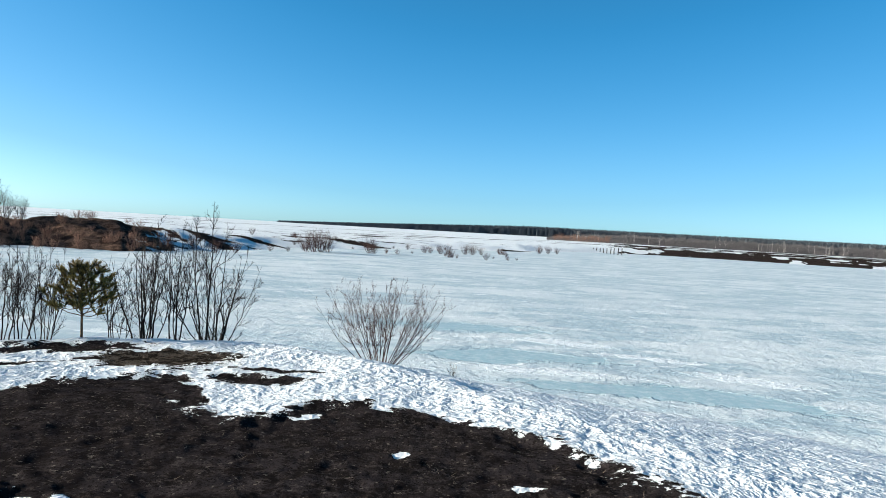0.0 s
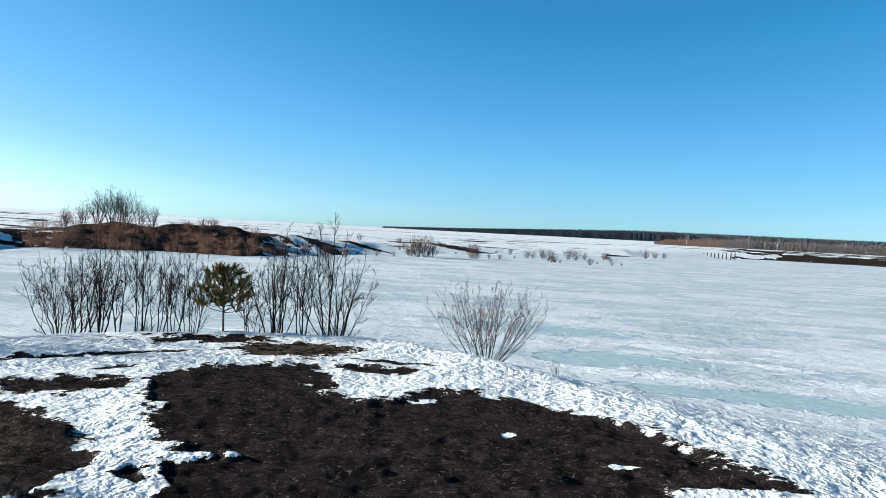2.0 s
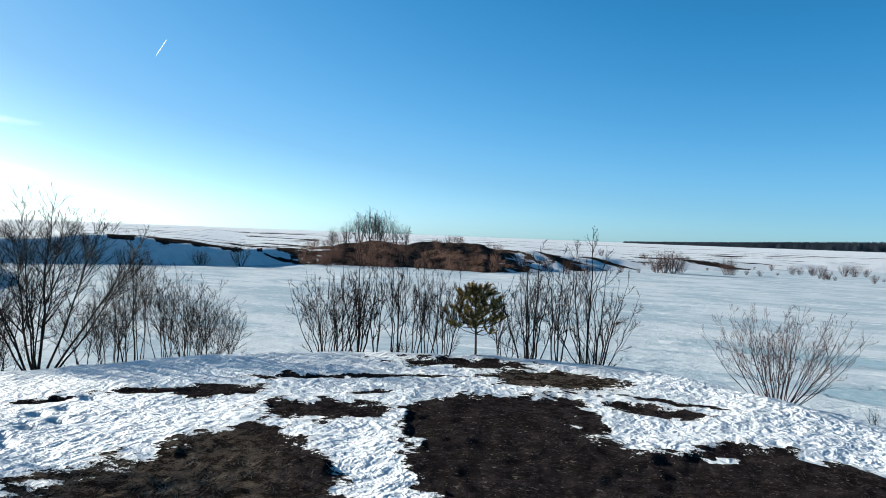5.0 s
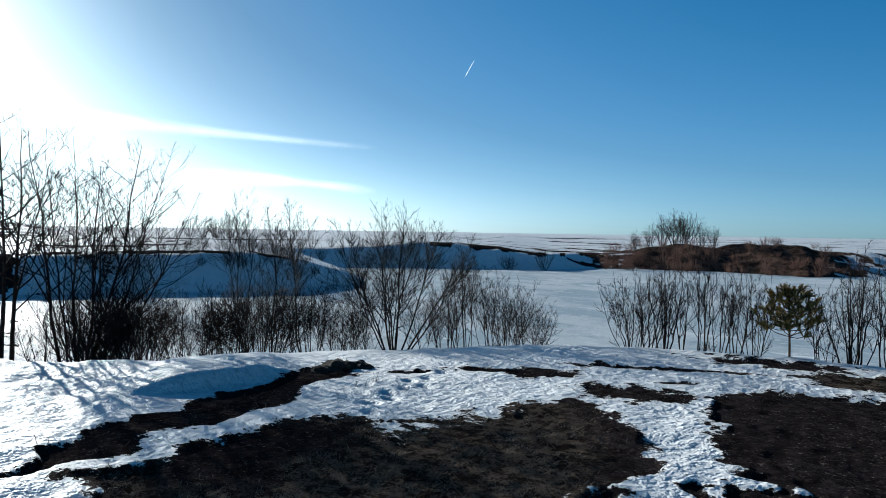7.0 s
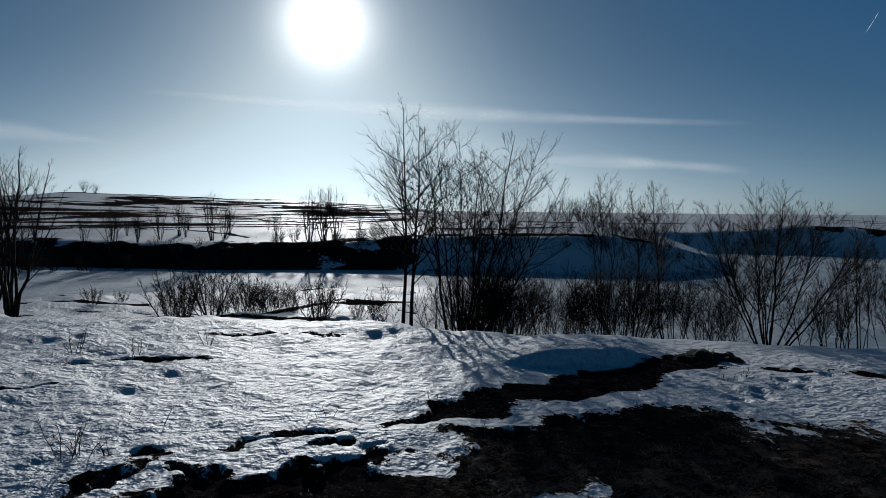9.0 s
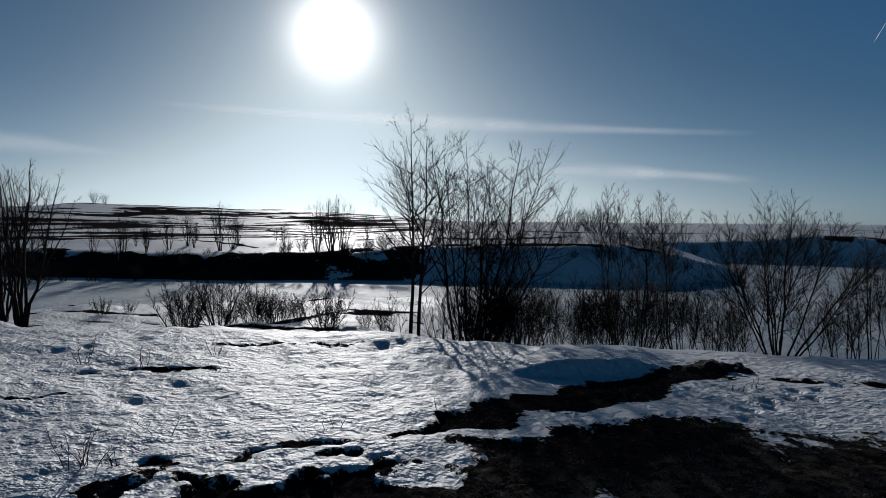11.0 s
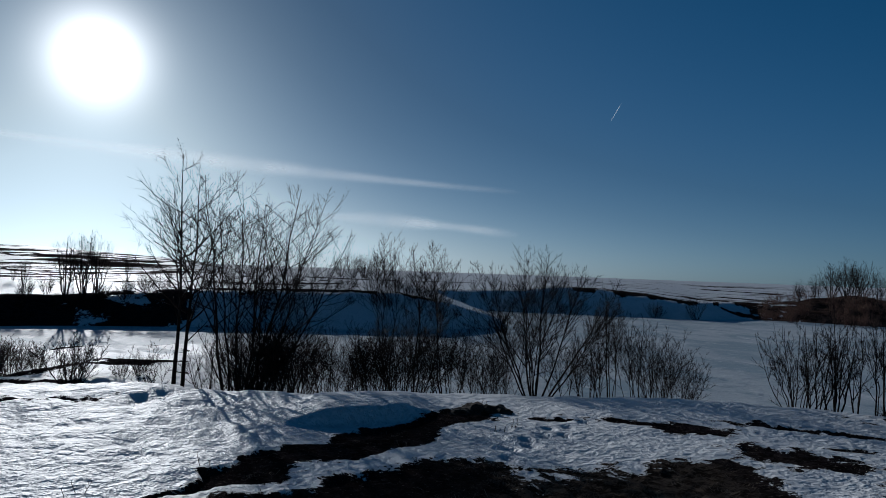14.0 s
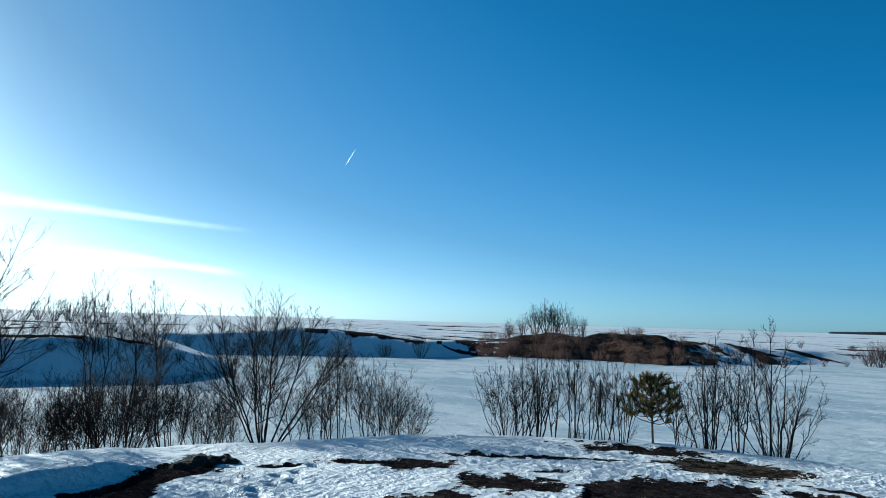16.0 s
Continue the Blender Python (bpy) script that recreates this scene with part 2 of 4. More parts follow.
def terrain(x, y):
    """Height of the land without the snow's own relief."""
    az, r = polar(x, y)
    wob = fbm(x * 0.22, y * 0.22, 3) - 0.5
    # the knoll that the camera stands on
    rim = curve(az, (-120, 9), (-60, 6.0), (-25, 6.8), (-14, 7.4), (-4, 8.6), (2, 9.6), (6, 10.3), (12, 11.2), (22, 11.6), (40, 11.6), (60, 11.2), (72, 10.6), (84, 11.5), (112, 13), (135, 25), (180, 40), (240, 9))
    run = curve(az, (-60, 13), (-14, 12.5), (0, 11.5), (6, 9.5), (15, 6.5), (40, 8.0), (74, 8.5), (80, 6), (112, 6), (180, 30))
    drop = curve(az, (-60, 2.5), (70, 2.5), (84, 1.6), (130, 1.5), (200, 1.0))
    z = -drop * (0.45 * ease(r, rim - 0.8, rim + run) + 0.55 * np.clip((r - rim + 0.4) / (run + 0.4), 0, 1)) + 0.10 * wob * ease(r, 3, 8)
    z = z + 0.6 * (fbm(x * 0.33, y * 0.33, 13) - 0.5) * ease(r, 13, 18) * ease(az, 70, 84)
    z = z - 0.9 * ease(r, 26, 40) * ease(az, 76, 86) * (1 - ease(az, 170, 200))
    z = z - 0.16 * ease(r, 5.5, 10.5) * ease(az, 30, 60) * (1 - ease(az, 100, 120)) * (1 - ease(r, 12, 14))
    # snow bank with a steep near side beyond the dark hollow
    lip = curve(az, (60, 9.2), (66, 8.75), (70, 8.35), (76, 8.0), (82, 7.9))
    swell = ease(az, 62.5, 67) * (1 - ease(az, 71, 77))
    z = z + 0.16 * swell * ease(r, lip, lip + 0.14) * (1 - ease(r, 9.2, 11.4))
    z = z - 0.06 * swell * ease(r, lip - 1.6, lip - 0.3) * (1 - ease(r, lip, lip + 0.1))
    # far shore: foot, width of the rise, height above the lake
    foot = shore_foot(az)
    rise = shore_rise(az)
    top = curve(az, (-120, 1.5), (-18, 1.5), (0, 0.9), (10, 1.0), (17, 1.3), (22, 1.7), (38, 1.5), (43, 1.5), (47, 2.2), (51, 2.55), (54, 2.6), (57.5, 2.1), (61.5, 1.85), (66, 1.8), (72, 1.9))
    far = LAKE - 0.6 + (0.6 + top) * ease(r, foot, foot + rise)
    far = far + (1.2 - 0.4 * ease(az, 20, 50)) * ease(np.log10(r + 1), 2.0, 3.3) * ease(r, foot, foot + 80)
    far = far + 0.35 * (fbm(x * 0.05, y * 0.05, 11) - 0.5) * ease(r, foot, foot + 20)
    far = far + 1.0 * (fbm(x * 0.11, y * 0.07, 17) - 0.45) * ease(r, foot + 2, foot + 12) * (1 - ease(r, foot + 40, foot + 90)) * (1 - ease(az, 17, 22)) * ease(az, -14, -8)
    # brown mound on the far shore
    mound = ease(az, 12, 27.5) * (1 - ease(az, 31, 41)) * ease(r, foot - 0.5, foot + 12) * (1 - ease(r, foot + 14, foot + 40))
    far = far + mound * (2.2 * fbm(x * 0.16, y * 0.16, 21) - 0.35 + 0.9 * (fbm(x * 0.5, y * 0.5, 23) - 0.5))
    far = far + np.clip(12 * ease(r, 1500, 2400) * ease(-az, -13, 8), 0, 12)
    # the bluff: a headland with a steep side towards the knoll
    b_foot = bluff_foot(az)
    b_top = curve(az, (57.2, -0.6), (58.2, 0.15), (60, 0.9), (63, 1.65), (67, 2.25), (72, 2.3), (82, 2.1), (92, 1.55), (104, 1.5), (114, 1.7), (150, 1.5))
    b_face = bluff_face(az)
    crag = 0.8 * (fbm(x * 0.35, y * 0.35, 31) - 0.5)
    bluff = LAKE - 0.5 + (0.5 + b_top) * ease(r + crag, b_foot - 0.4, b_foot + b_face) ** 0.8
    back = curve(az, (57, 53), (62, 61), (67, 66), (80, 75))
    bluff = bluff + 0.5 * ease(r, b_foot + b_face, b_foot + b_face + 9) * ease(az, 60, 68)
    hill = curve(az, (60, 0.0), (70, 0.4), (80, 0.7), (88, 1.6), (92, 2.0), (98, 1.8), (104, 2.7), (110, 3.0), (118, 2.2), (140, 2.0))
    crown = curve(az, (80, 0.0), (85, 0.9), (89, 1.5), (94, 2.1), (100, 2.3), (106, 1.9), (109, 1.8), (112, 1.0), (125, 1.5))
    bluff = bluff + crown * ease(r, 105, 190) + hill * ease(r, b_foot + 14, 185) + 1.5 * (fbm(x * 0.035, y * 0.035, 41) - 0.5) * ease(r, 60, 110)
    bluff = np.where(az > 56, bluff - (bluff - LAKE + 0.6) * ease(r, back * 0.88, back * 1.4) * (1 - ease(az, 68, 84)), -9)
    bluff = np.where(az < 200, bluff, -9)
    return np.maximum(np.maximum(z, far), bluff)


def bare_cover(x, y):
    """How bare the ground is (0.5: the edge of the snow), and how much of it is dry grass."""
    az, r = polar(x, y)
    n = fbm(x * 1.1, y * 1.1, 5) - 0.5
    n2 = fbm(x * 3.2, y * 3.2, 7, 3) - 0.5
    q = r + 0.9 * n + 0.35 * n2
    a = az + 5 * n2 * 6 / np.maximum(r, 3) + 3 * n
    # main bare patch
    far_edge = curve(az, (-40, 4.9), (-24, 5.5), (-18, 5.8), (-12, 6.2), (-8, 6.6), (-1, 7.2), (5, 7.4), (9, 7.5), (11, 7.3), (15, 7.2), (16.5, 8.2), (18, 8.9), (23, 8.8), (30, 8.25), (36, 8))
    side = curve(r, (1, 28), (4, 30), (4.8, 29.3), (5.6, 28.8), (6.5, 29.6), (8.3, 30))
    near_right = curve(r, (1, -75), (3.6, -18), (4.6, -13), (5.1, -11.5), (5.45, -20), (5.8, -27))
    main = np.minimum(np.minimum((far_edge - q) / 0.5, (side - a) / 3), (az - near_right) / 3)
    # second patch
    far2 = curve(az, (30, 5.2), (33, 5.7), (35, 6.4), (38, 7.2), (44, 7.25), (48, 6.6), (52, 6.4), (56, 6.1), (60, 6.35), (67, 6.05), (73, 5.65), (80, 5.15), (90, 4.7), (112, 4.4), (150, 4.5))
    side2 = curve(r, (1, 42), (4, 40), (4.6, 39), (5.0, 37.3), (5.3, 34.6), (5.7, 34), (6.4, 36), (7.2, 38))
    second = np.minimum((far2 - q) / 0.5, (a - side2) / 3)
    # dark hollow
    inner = curve(az, (58, 9.0), (61, 8.25), (65, 7.05), (70, 6.3), (74, 6.0), (80, 5.45), (88, 4.9))
    outer = curve(az, (58, 9.7), (60, 9.5), (64, 9.05), (68.5, 8.2), (71, 7.5), (74.5, 6.95), (81, 5.95), (86, 5.3), (90, 4.9))
    hollow = np.minimum(np.minimum((q - 0.1 - inner) / 0.3, (outer - q + 0.1) / 0.3), np.minimum((az - 58) / 2, (90 - az) / 2))
    m = np.maximum(np.maximum(main, second), hollow)
    b = 0.5 + 0.5 * np.clip(m, -1, 1)
    for o in ((32.3, 5.15, 1.5, 0.2), (36, 7.95, 4.6, 0.42), (46, 9.2, 5.5, 0.22), (43.5, 8.95, 3.2, 0.18), (35, 9.75, 7.0, 0.14), (26.5, 10.7, 5.5, 0.35), (59.6, 9.35, 1.6, 0.5), (33.5, 8.9, 1.8, 0.12), (54, 9.0, 2.2, 0.10), (13, 8.6, 3.5, 0.25), (11, 9.1, 3.0, 0.15), (104, 8.6, 6, 0.10), (94.5, 10.5, 5, 0.22), (112.5, 7.6, 3.0, 0.10), (99, 5.1, 5, 0.12), (91, 5.3, 4, 0.14)):
        b = np.maximum(b, spot(a, q, *o))
    lace = 0.5 + 3.0 * (fbm(az * 0.28 + 1.5 * n, r * 4.6 + 2.0 * n, 15) - 0.52)
    laced = ease(az + 22 * n, 76, 86) * (1 - ease(az, 118, 130)) * (1 - ease(r + n, 5.0, 5.5)) * ease(r + 0.5 * n, 4.25, 4.5)
    b = b + (np.clip(np.minimum(b + 0.35, lace), 0, 1) - b) * laced
    # snow that lies on in the bare patches
    for o in ((12.5, 7.35, 3.6, 0.45), (8.5, 6.85, 1.5, 0.10), (24.0, 5.2, 1.0, 0.11), (27.2, 5.35, 1.3, 0.09), (-8, 5.5, 0.9, 0.08), (0, 5.7, 0.8, 0.08), (17, 8.3, 1.0, 0.07), (71, 4.1, 4, 0.25)):
        b = np.where(r < 9, np.minimum(b, 1.0 - spot(a, q, *o)), b)
    dry = spot(az, r + 0.3 * n, 19.3, 9.75, 5.0, 0.6)
    b = np.maximum(b, dry)
    dry = ease(dry, 0.4, 0.6) + 0.95 * ease(fbm(x * 0.8, y * 0.8, 9), 0.30, 0.5) * ease(az + 8 * n, 37, 43) * (1 - ease(az, 78, 88)) * (r < 7.3) * (hollow < -0.5)
    # far streaks, long along the slopes
    lr = np.log(np.maximum(r, 1))
    s = fbm(az * 0.2 + 3 * fbm(x * 0.02, y * 0.02, 61), lr * 40 + az * 0.25 + 3.0 * fbm(x * 0.03, y * 0.03, 63), 51, 4)
    lim = curve(az, (-120, 0.6), (-32, 0.62), (-16, 0.70), (-10, 0.69), (2, 0.66), (12, 0.66), (18, 0.68), (40, 0.67), (54, 0.69), (57, 0.9), (72, 0.9), (78, 0.6), (86, 0.53), (112, 0.52), (140, 0.5))
    streak = 0.5 + (s - lim) * 6
    b = np.where((r > np.where(az > 72, 60, 78)) & (r < 420), np.maximum(b, np.clip(streak, 0, 1)), b)
    terrace = 0.5 + (fbm(az * 0.12 + fbm(x * 0.1, y * 0.1, 65), lr * 22 + az * 0.1, 57, 4) - 0.66) * 6
    b = np.where((az > 83) & (r > 13) & (r < 41), np.maximum(b, np.clip(terrace, 0, 1)), b)
    for o in ((107, 76, 6.5, 2.2), (88.5, 113, 4.5, 12.0), (107.6, 100, 4.6, 12.0), (99, 66, 7, 0.9), (40, 95, 3, 1.6), (71, 62, 4, 1.0), (68, 130, 8, 4.0), (92, 90, 9, 1.5), (101, 100, 8, 2.5), (110, 120, 6, 4), (95, 150, 7, 4)):
        b = np.maximum(b, spot(az + 3 * n, r + 1.2 * n, *o))
    for a0, r0, a1, r1, w in ((44, 96, 38.5, 82, 0.8), (48, 92, 41, 88, 0.5), (41, 110, 36, 92, 1.2), (20, 96, 15, 84, 0.8), (17, 104, 7, 96, 0.8), (12, 130, 2, 122, 1.2), (4, 120, -4, 128, 1.0), (16, 84, 11, 88, 0.5), (12, 92, 8, 95, 0.5), (14, 100, 3, 104, 0.6), (3, 108, -2, 112, 0.6), (-1, 116, -6, 122, 0.7), (-4, 135, -9, 140, 1.0), (-8, 160, -14, 168, 1.2),
                              (110, 173, 98, 171, 1.6), (106, 150, 91.5, 65, 0.8), (102, 158, 94, 132, 1.4), (107, 67, 96.3, 51.6, 0.45), (113, 116, 103, 94, 1.6), (92.6, 122, 85, 100, 3.0), (85.5, 84, 75.4, 84, 1.8), (75.4, 84, 68, 105, 2.2), (112, 140, 103, 128, 1.6), (98, 90, 90, 78, 0.8),
                              (88, 55, 75, 50.8, 0.35), (82, 51, 70.5, 53, 0.3), (85, 60, 75, 55, 0.4), (72.7, 55, 66.5, 64, 0.4), (64, 77, 54, 78.5, 0.5), (54.5, 78.5, 47.3, 76.5, 0.45), (50, 79, 44, 78, 0.4), (43.2, 300, 39, 300, 6.0), (42.5, 190, 38, 165, 2.5),
                              (114, 34, 109.5, 28.6, 0.25), (114, 27.8, 104, 26.1, 0.2), (108, 25, 97, 22.8, 0.10), (114, 43, 107.5, 39, 0.4), (98.5, 21.7, 90.5, 20.4, 0.22), (106, 23.0, 101, 23.0, 0.2), (106.5, 15.0, 99, 15.0, 0.13), (112, 19, 107, 18.2, 0.15)):
        w = w * (2.6 if a0 < 56 and r0 > 60 else 1.0)
        f = np.clip((a0 - az) / (a0 - a1), 0, 1)
        off = np.hypot((r - r0 - f * (r1 - r0) + np.minimum(0.03 * r, 3) * n + 0.25 * r0 * w / 20 * n2) / w, np.maximum(np.abs(az - (a0 + a1) / 2) - (a0 - a1) / 2, 0) / 0.6)
        off = off + 2.2 * np.clip(fbm(az * 0.9, lr * 12, 67, 3) - 0.45, 0, 1)
        b = np.maximum(b, np.clip(1.15 - 0.5 * off, 0, 1) * (r > 12))
    # bare brinks along the top of the far slope and of the bluff
    for foot, rise, lo, hi, a0, a1 in ((shore_foot(az), shore_rise(az), 0.74, 1.06, 38.5, 53.5), (bluff_foot(az), bluff_face(az), 0.84, 1.04, 62.5, 84)):
        u = (r - foot + 1.3 * n) / rise
        brink = ease(u, lo, lo + 0.08) * (1 - ease(u, hi, hi + 0.12)) * ease(az + 4 * n, a0, a0 + 1.5) * (1 - ease(az + 4 * n, a1 - 1.5, a1))
        b = np.maximum(b, brink * ease(fbm(az * 0.7, 0 * az, 87, 3), 0.28, 0.42))
    # right far shore: dark grassy bank
    bank = np.minimum((r - 205 - 30 * n) / 10, (430 - r) / 30)
    bank = np.minimum(np.minimum(bank, (-14.2 - az + 3 * n) / 1.0), 0.6)
    bank = bank - 1.8 * ease(fbm(az * 0.8, np.log(r + 1) * 16, 55), 0.55, 0.63)
    b = np.maximum(b, np.clip(0.5 + bank, 0, 0.95))
    # brown mound
    mfoot = curve(az, (18, 76), (24, 69), (30, 74), (44, 74))
    mound = np.minimum(np.minimum((az - 20.5 + 10 * n) / 4, (38.0 - az + 9 * n) / 2.5), np.minimum((r - mfoot - 1.2 - 2.5 * n2) / 1.5, (mfoot + 22 - r + 9 * n) / 5))
    b = np.maximum(b, np.clip(0.5 + mound, 0, 1))
    dry = np.maximum(dry, np.clip(0.5 + mound, 0, 1))
    dry = np.maximum(dry, 0.2 * (r > 60))
    # steep far end of the bluff: its deep shade put in as bare soil
    foot = curve(az, (80, 42), (98, 42), (106, 45), (114, 50), (140, 70))
    bluff_shade = np.minimum(np.minimum((r - foot + 0.3) / 0.8, (foot + 6.5 - r + 4 * n) / 1.2), (az - 80 + 18 * n) / 9) - 1.1 * ease(fbm(az * 0.5, r * 0.5, 69), 0.48, 0.62)
    b = np.maximum(b, np.where(az < 200, np.clip(0.5 + 0.5 * bluff_shade, 0, 1), 0))
    # round about the standing place and behind it: loose patches of soil
    round_az = (az + 180) % 360 - 180
    ahead = ease(round_az, -70, -46) * (1 - ease(round_az, 116, 134)) * ease(r + 1.2 * n, 2.4, 3.9)
    loose = np.clip(0.5 + 3.0 * (fbm(x * 0.45, y * 0.45, 19) - np.where(r < 12, 0.47, 0.6)), 0, 1)
    b, dry = b * ahead + loose * (1 - ahead), dry * ahead
    return np.clip(b, 0, 1), np.clip(dry, 0, 1)


# ------------------------------------------------------------------ land and lake
def rings(name, radii, angles, height, material, attributes):
    """A sheet of rings round the knoll."""
    A, R = np.meshgrid(np.radians(angles), radii)
    x, y = -R * np.sin(A), R * np.cos(A)
    xf, yf = np.r_[0.0, x.ravel()], np.r_[0.0, y.ravel()]
    z = height(xf, yf)
    co = np.stack([xf, yf, z], -1)
    nr, na = R.shape
    i, j = np.meshgrid(np.arange(nr - 1), np.arange(na), indexing="ij")
    k = (j + 1) % na
    quads = np.stack([1 + i * na + j, 1 + (i + 1) * na + j, 1 + (i + 1) * na + k, 1 + i * na + k], -1).reshape(-1, 4)
    jj = np.arange(na)
    tris = np.stack([np.zeros(na, int), 1 + jj, 1 + (jj + 1) % na], -1)
    me = bpy.data.meshes.new(name)
    me.vertices.add(len(co))
    me.vertices.foreach_set("co", co.ravel())
    me.loops.add(quads.size + tris.size)
    me.loops.foreach_set("vertex_index", np.r_[tris.ravel(), quads.ravel()])
    me.polygons.add(len(tris) + len(quads))
    starts = np.r_[np.arange(len(tris)) * 3, len(tris) * 3 + np.arange(len(quads)) * 4]
    me.polygons.foreach_set("loop_start", starts)
    me.polygons.foreach_set("use_smooth", np.ones(len(starts), bool))
    me.update(calc_edges=True)
    for key, values in attributes(xf, yf).items():
        at = me.attributes.new(key, "FLOAT", "POINT")
        at.data.foreach_set("value", values.astype(np.float32))
    me.materials.append(material)
    return new(name, me)


def snowed(x, y):
    """The land with its snow: lumps, melt cups, prints, and the step down to bare soil."""
    az, r = polar(x, y)
    b, _ = bare_cover(x, y)
    snow = 1 - ease(b, 0.52, 0.70)
    near = 1 - ease(r, 14, 26)
    lumps = fbm(x * 1.2, y * 1.2, 71) * 0.09 + fbm(x * 4.2, y * 4.2, 73, 3) * (0.028 + 0.04 * ease(az, 72, 86)) * near + fbm(x * 13, y * 13, 75, 2) * 0.009 * (1 - ease(r, 7, 13))
    soil = fbm(x * 2.2, y * 2.2, 77) * 0.05 + fbm(x * 5, y * 5, 79, 3) * 0.03 * near + fbm(x * 9, y * 9, 83, 3) * 0.035 * (1 - ease(r, 7, 11))
    lumps = lumps + 0.2 * (fbm(az * 0.16, r * 0.8, 97, 3) - 0.5) * ease(az, 70, 80) * (1 - ease(az, 118, 130)) * ease(r, 5.5, 7.5) * near
    z = terrain(x, y) + snow * (lumps - 0.07) + (1 - snow) * (soil - 0.075)
    for k in range(9):                      # a line of old footprints
        px, py = place(57.5 - 0.75 * k + 0.5 * (k % 2), 6.9 + 0.22 * k + 0.25 * ((k * 7) % 3 - 1))
        z = z - 0.055 * snow * np.exp(-(((x - px) / 0.10) ** 2 + ((y - py) / 0.065) ** 2) ** 1.5)
    return z


def ground_cover(x, y):
    b, dry = bare_cover(x, y)
    far = ease(np.hypot(x, y), 55, 60)
    return {"bare": b, "dry": dry * (1 - far), "heath": dry * far}


radii = np.r_[np.geomspace(0.4, 2.0, 14)[:-1], np.geomspace(2.0, 26.0, 345)[:-1], np.geomspace(26, 110, 145)[:-1], np.geomspace(110, 600, 140)[:-1], np.geomspace(600, 4600, 32)]
angles = np.r_[np.arange(-46, 124, 0.2), np.arange(124, 314, 2.0)]
ground = rings("ground", radii, angles, snowed, GROUND, ground_cover)
tagged(ground, "snowy ground with melted-out dark soil and dry grass", "ground", kind="structure")


def melt_cover(x, y):
    az, r = polar(x, y)
    q = r + 1.6 * (fbm(x * 0.25, y * 0.25, 81) - 0.5)
    b = np.maximum(spot(az, q, -3, 21.5, 5, 0.8), spot(az, q, -12, 18.3, 6, 0.75))
    b = np.maximum(b, spot(az, q, -22, 18.7, 9, 0.9))
    b = np.maximum(b, spot(az, q, -8.5, 22.3, 6, 0.8))
    p = r + 0.8 * (fbm(x * 0.5, y * 0.5, 85) - 0.5)
    ridge = np.maximum(spot(az, p, -9, 20.2, 8, 0.5), spot(az, p, -10, 25.6, 4.5, 0.55))
    ridge = np.maximum(np.maximum(ridge, spot(az, p, -17, 23.9, 4.5, 0.5)), spot(az, p, -24.5, 22.0, 5, 0.5))
    return {"melt": np.maximum(b, 0.9 * spot(az, q, -3, 28, 8, 1.2)), "ridge": ridge}


lake = rings("lake_ice", np.geomspace(6, 420, 130), np.arange(-60, 140, 0.5), lambda x, y: LAKE + 0.03 * (fbm(x * 0.3, y * 0.3, 91) - 0.5), ICE, melt_cover)
tagged(lake, "frozen lake under wind-packed grey-white snow with blue melt", "frozen lake", kind="structure")


def heights(points, land):
    a = np.array(points)
    return np.maximum(land(a[:, 0], a[:, 1]), LAKE)


def height(x, y):
    return float(max(snowed(np.array([x]), np.array([y]))[0], LAKE))


# ------------------------------------------------------------------ woody plants
def tube(store, pts, r0, r1, sides=3):
    """A tapered tube along points, added to (verts, faces)."""
    verts, faces = store
    n = len(pts)
    base = len(verts)
    for k in range(n):
        d = (pts[min(k + 1, n - 1)] - pts[max(k - 1, 0)]).normalized()
        u = d.orthogonal().normalized()
        v = d.cross(u)
        rad = r0 + (r1 - r0) * k / (n - 1)
        for s in range(sides):
            a = 2 * math.pi * s / sides
            p = pts[k] + rad * (math.cos(a) * u + math.sin(a) * v)
            verts.append((p.x, p.y, p.z))
    for k in range(n - 1):
        for s in range(sides):
            a, b = base + k * sides + s, base + k * sides + (s + 1) % sides
            faces.append((a, b, b + sides, a + sides))


def mesh_of(name, store, material, smooth=True):
    me = bpy.data.meshes.new(name)
    me.from_pydata(store[0], [], store[1])
    if smooth:
        me.polygons.foreach_set("use_smooth", np.ones(len(me.polygons), bool))
    me.materials.append(material)
    return me


def part_mesh(name, store, material, parent, label=""):
    ob = new(name, mesh_of(name, store, material))
    ob.parent = parent
    return tagged(ob, label) if label else ob


def bend(rng, start, way, length, steps, wander, lift):
    pts, d = [start.copy()], way.normalized()
    for _ in range(steps):
        d = (d + Vector((rng.gauss(0, wander), rng.gauss(0, wander), rng.gauss(0, wander) + lift))).normalized()
        pts.append(pts[-1] + d * (length / steps))
    return pts


def twig(store, p, q, rad):
    """A thin three-sided spike from p to q."""
    verts, faces = store
    d = q - p
    u = d.orthogonal().normalized() * rad
    v = d.cross(u).normalized() * rad
    b = len(verts)
    for o in (p + u, p - 0.5 * u + 0.87 * v, p - 0.5 * u - 0.87 * v, q):
        verts.append((o.x, o.y, o.z))
    faces.extend(((b, b + 1, b + 3), (b + 1, b + 2, b + 3), (b + 2, b, b + 3)))


def along(pts, f):
    n = len(pts) - 1
    k = min(int(f * n), n - 1)
    return pts[k].lerp(pts[k + 1], f * n - k), (pts[k + 1] - pts[k]).normalized()


def aside(rng, flat=0.5):
    return Vector((rng.gauss(0, 1), rng.gauss(0, 1), rng.gauss(0, flat))).normalized()


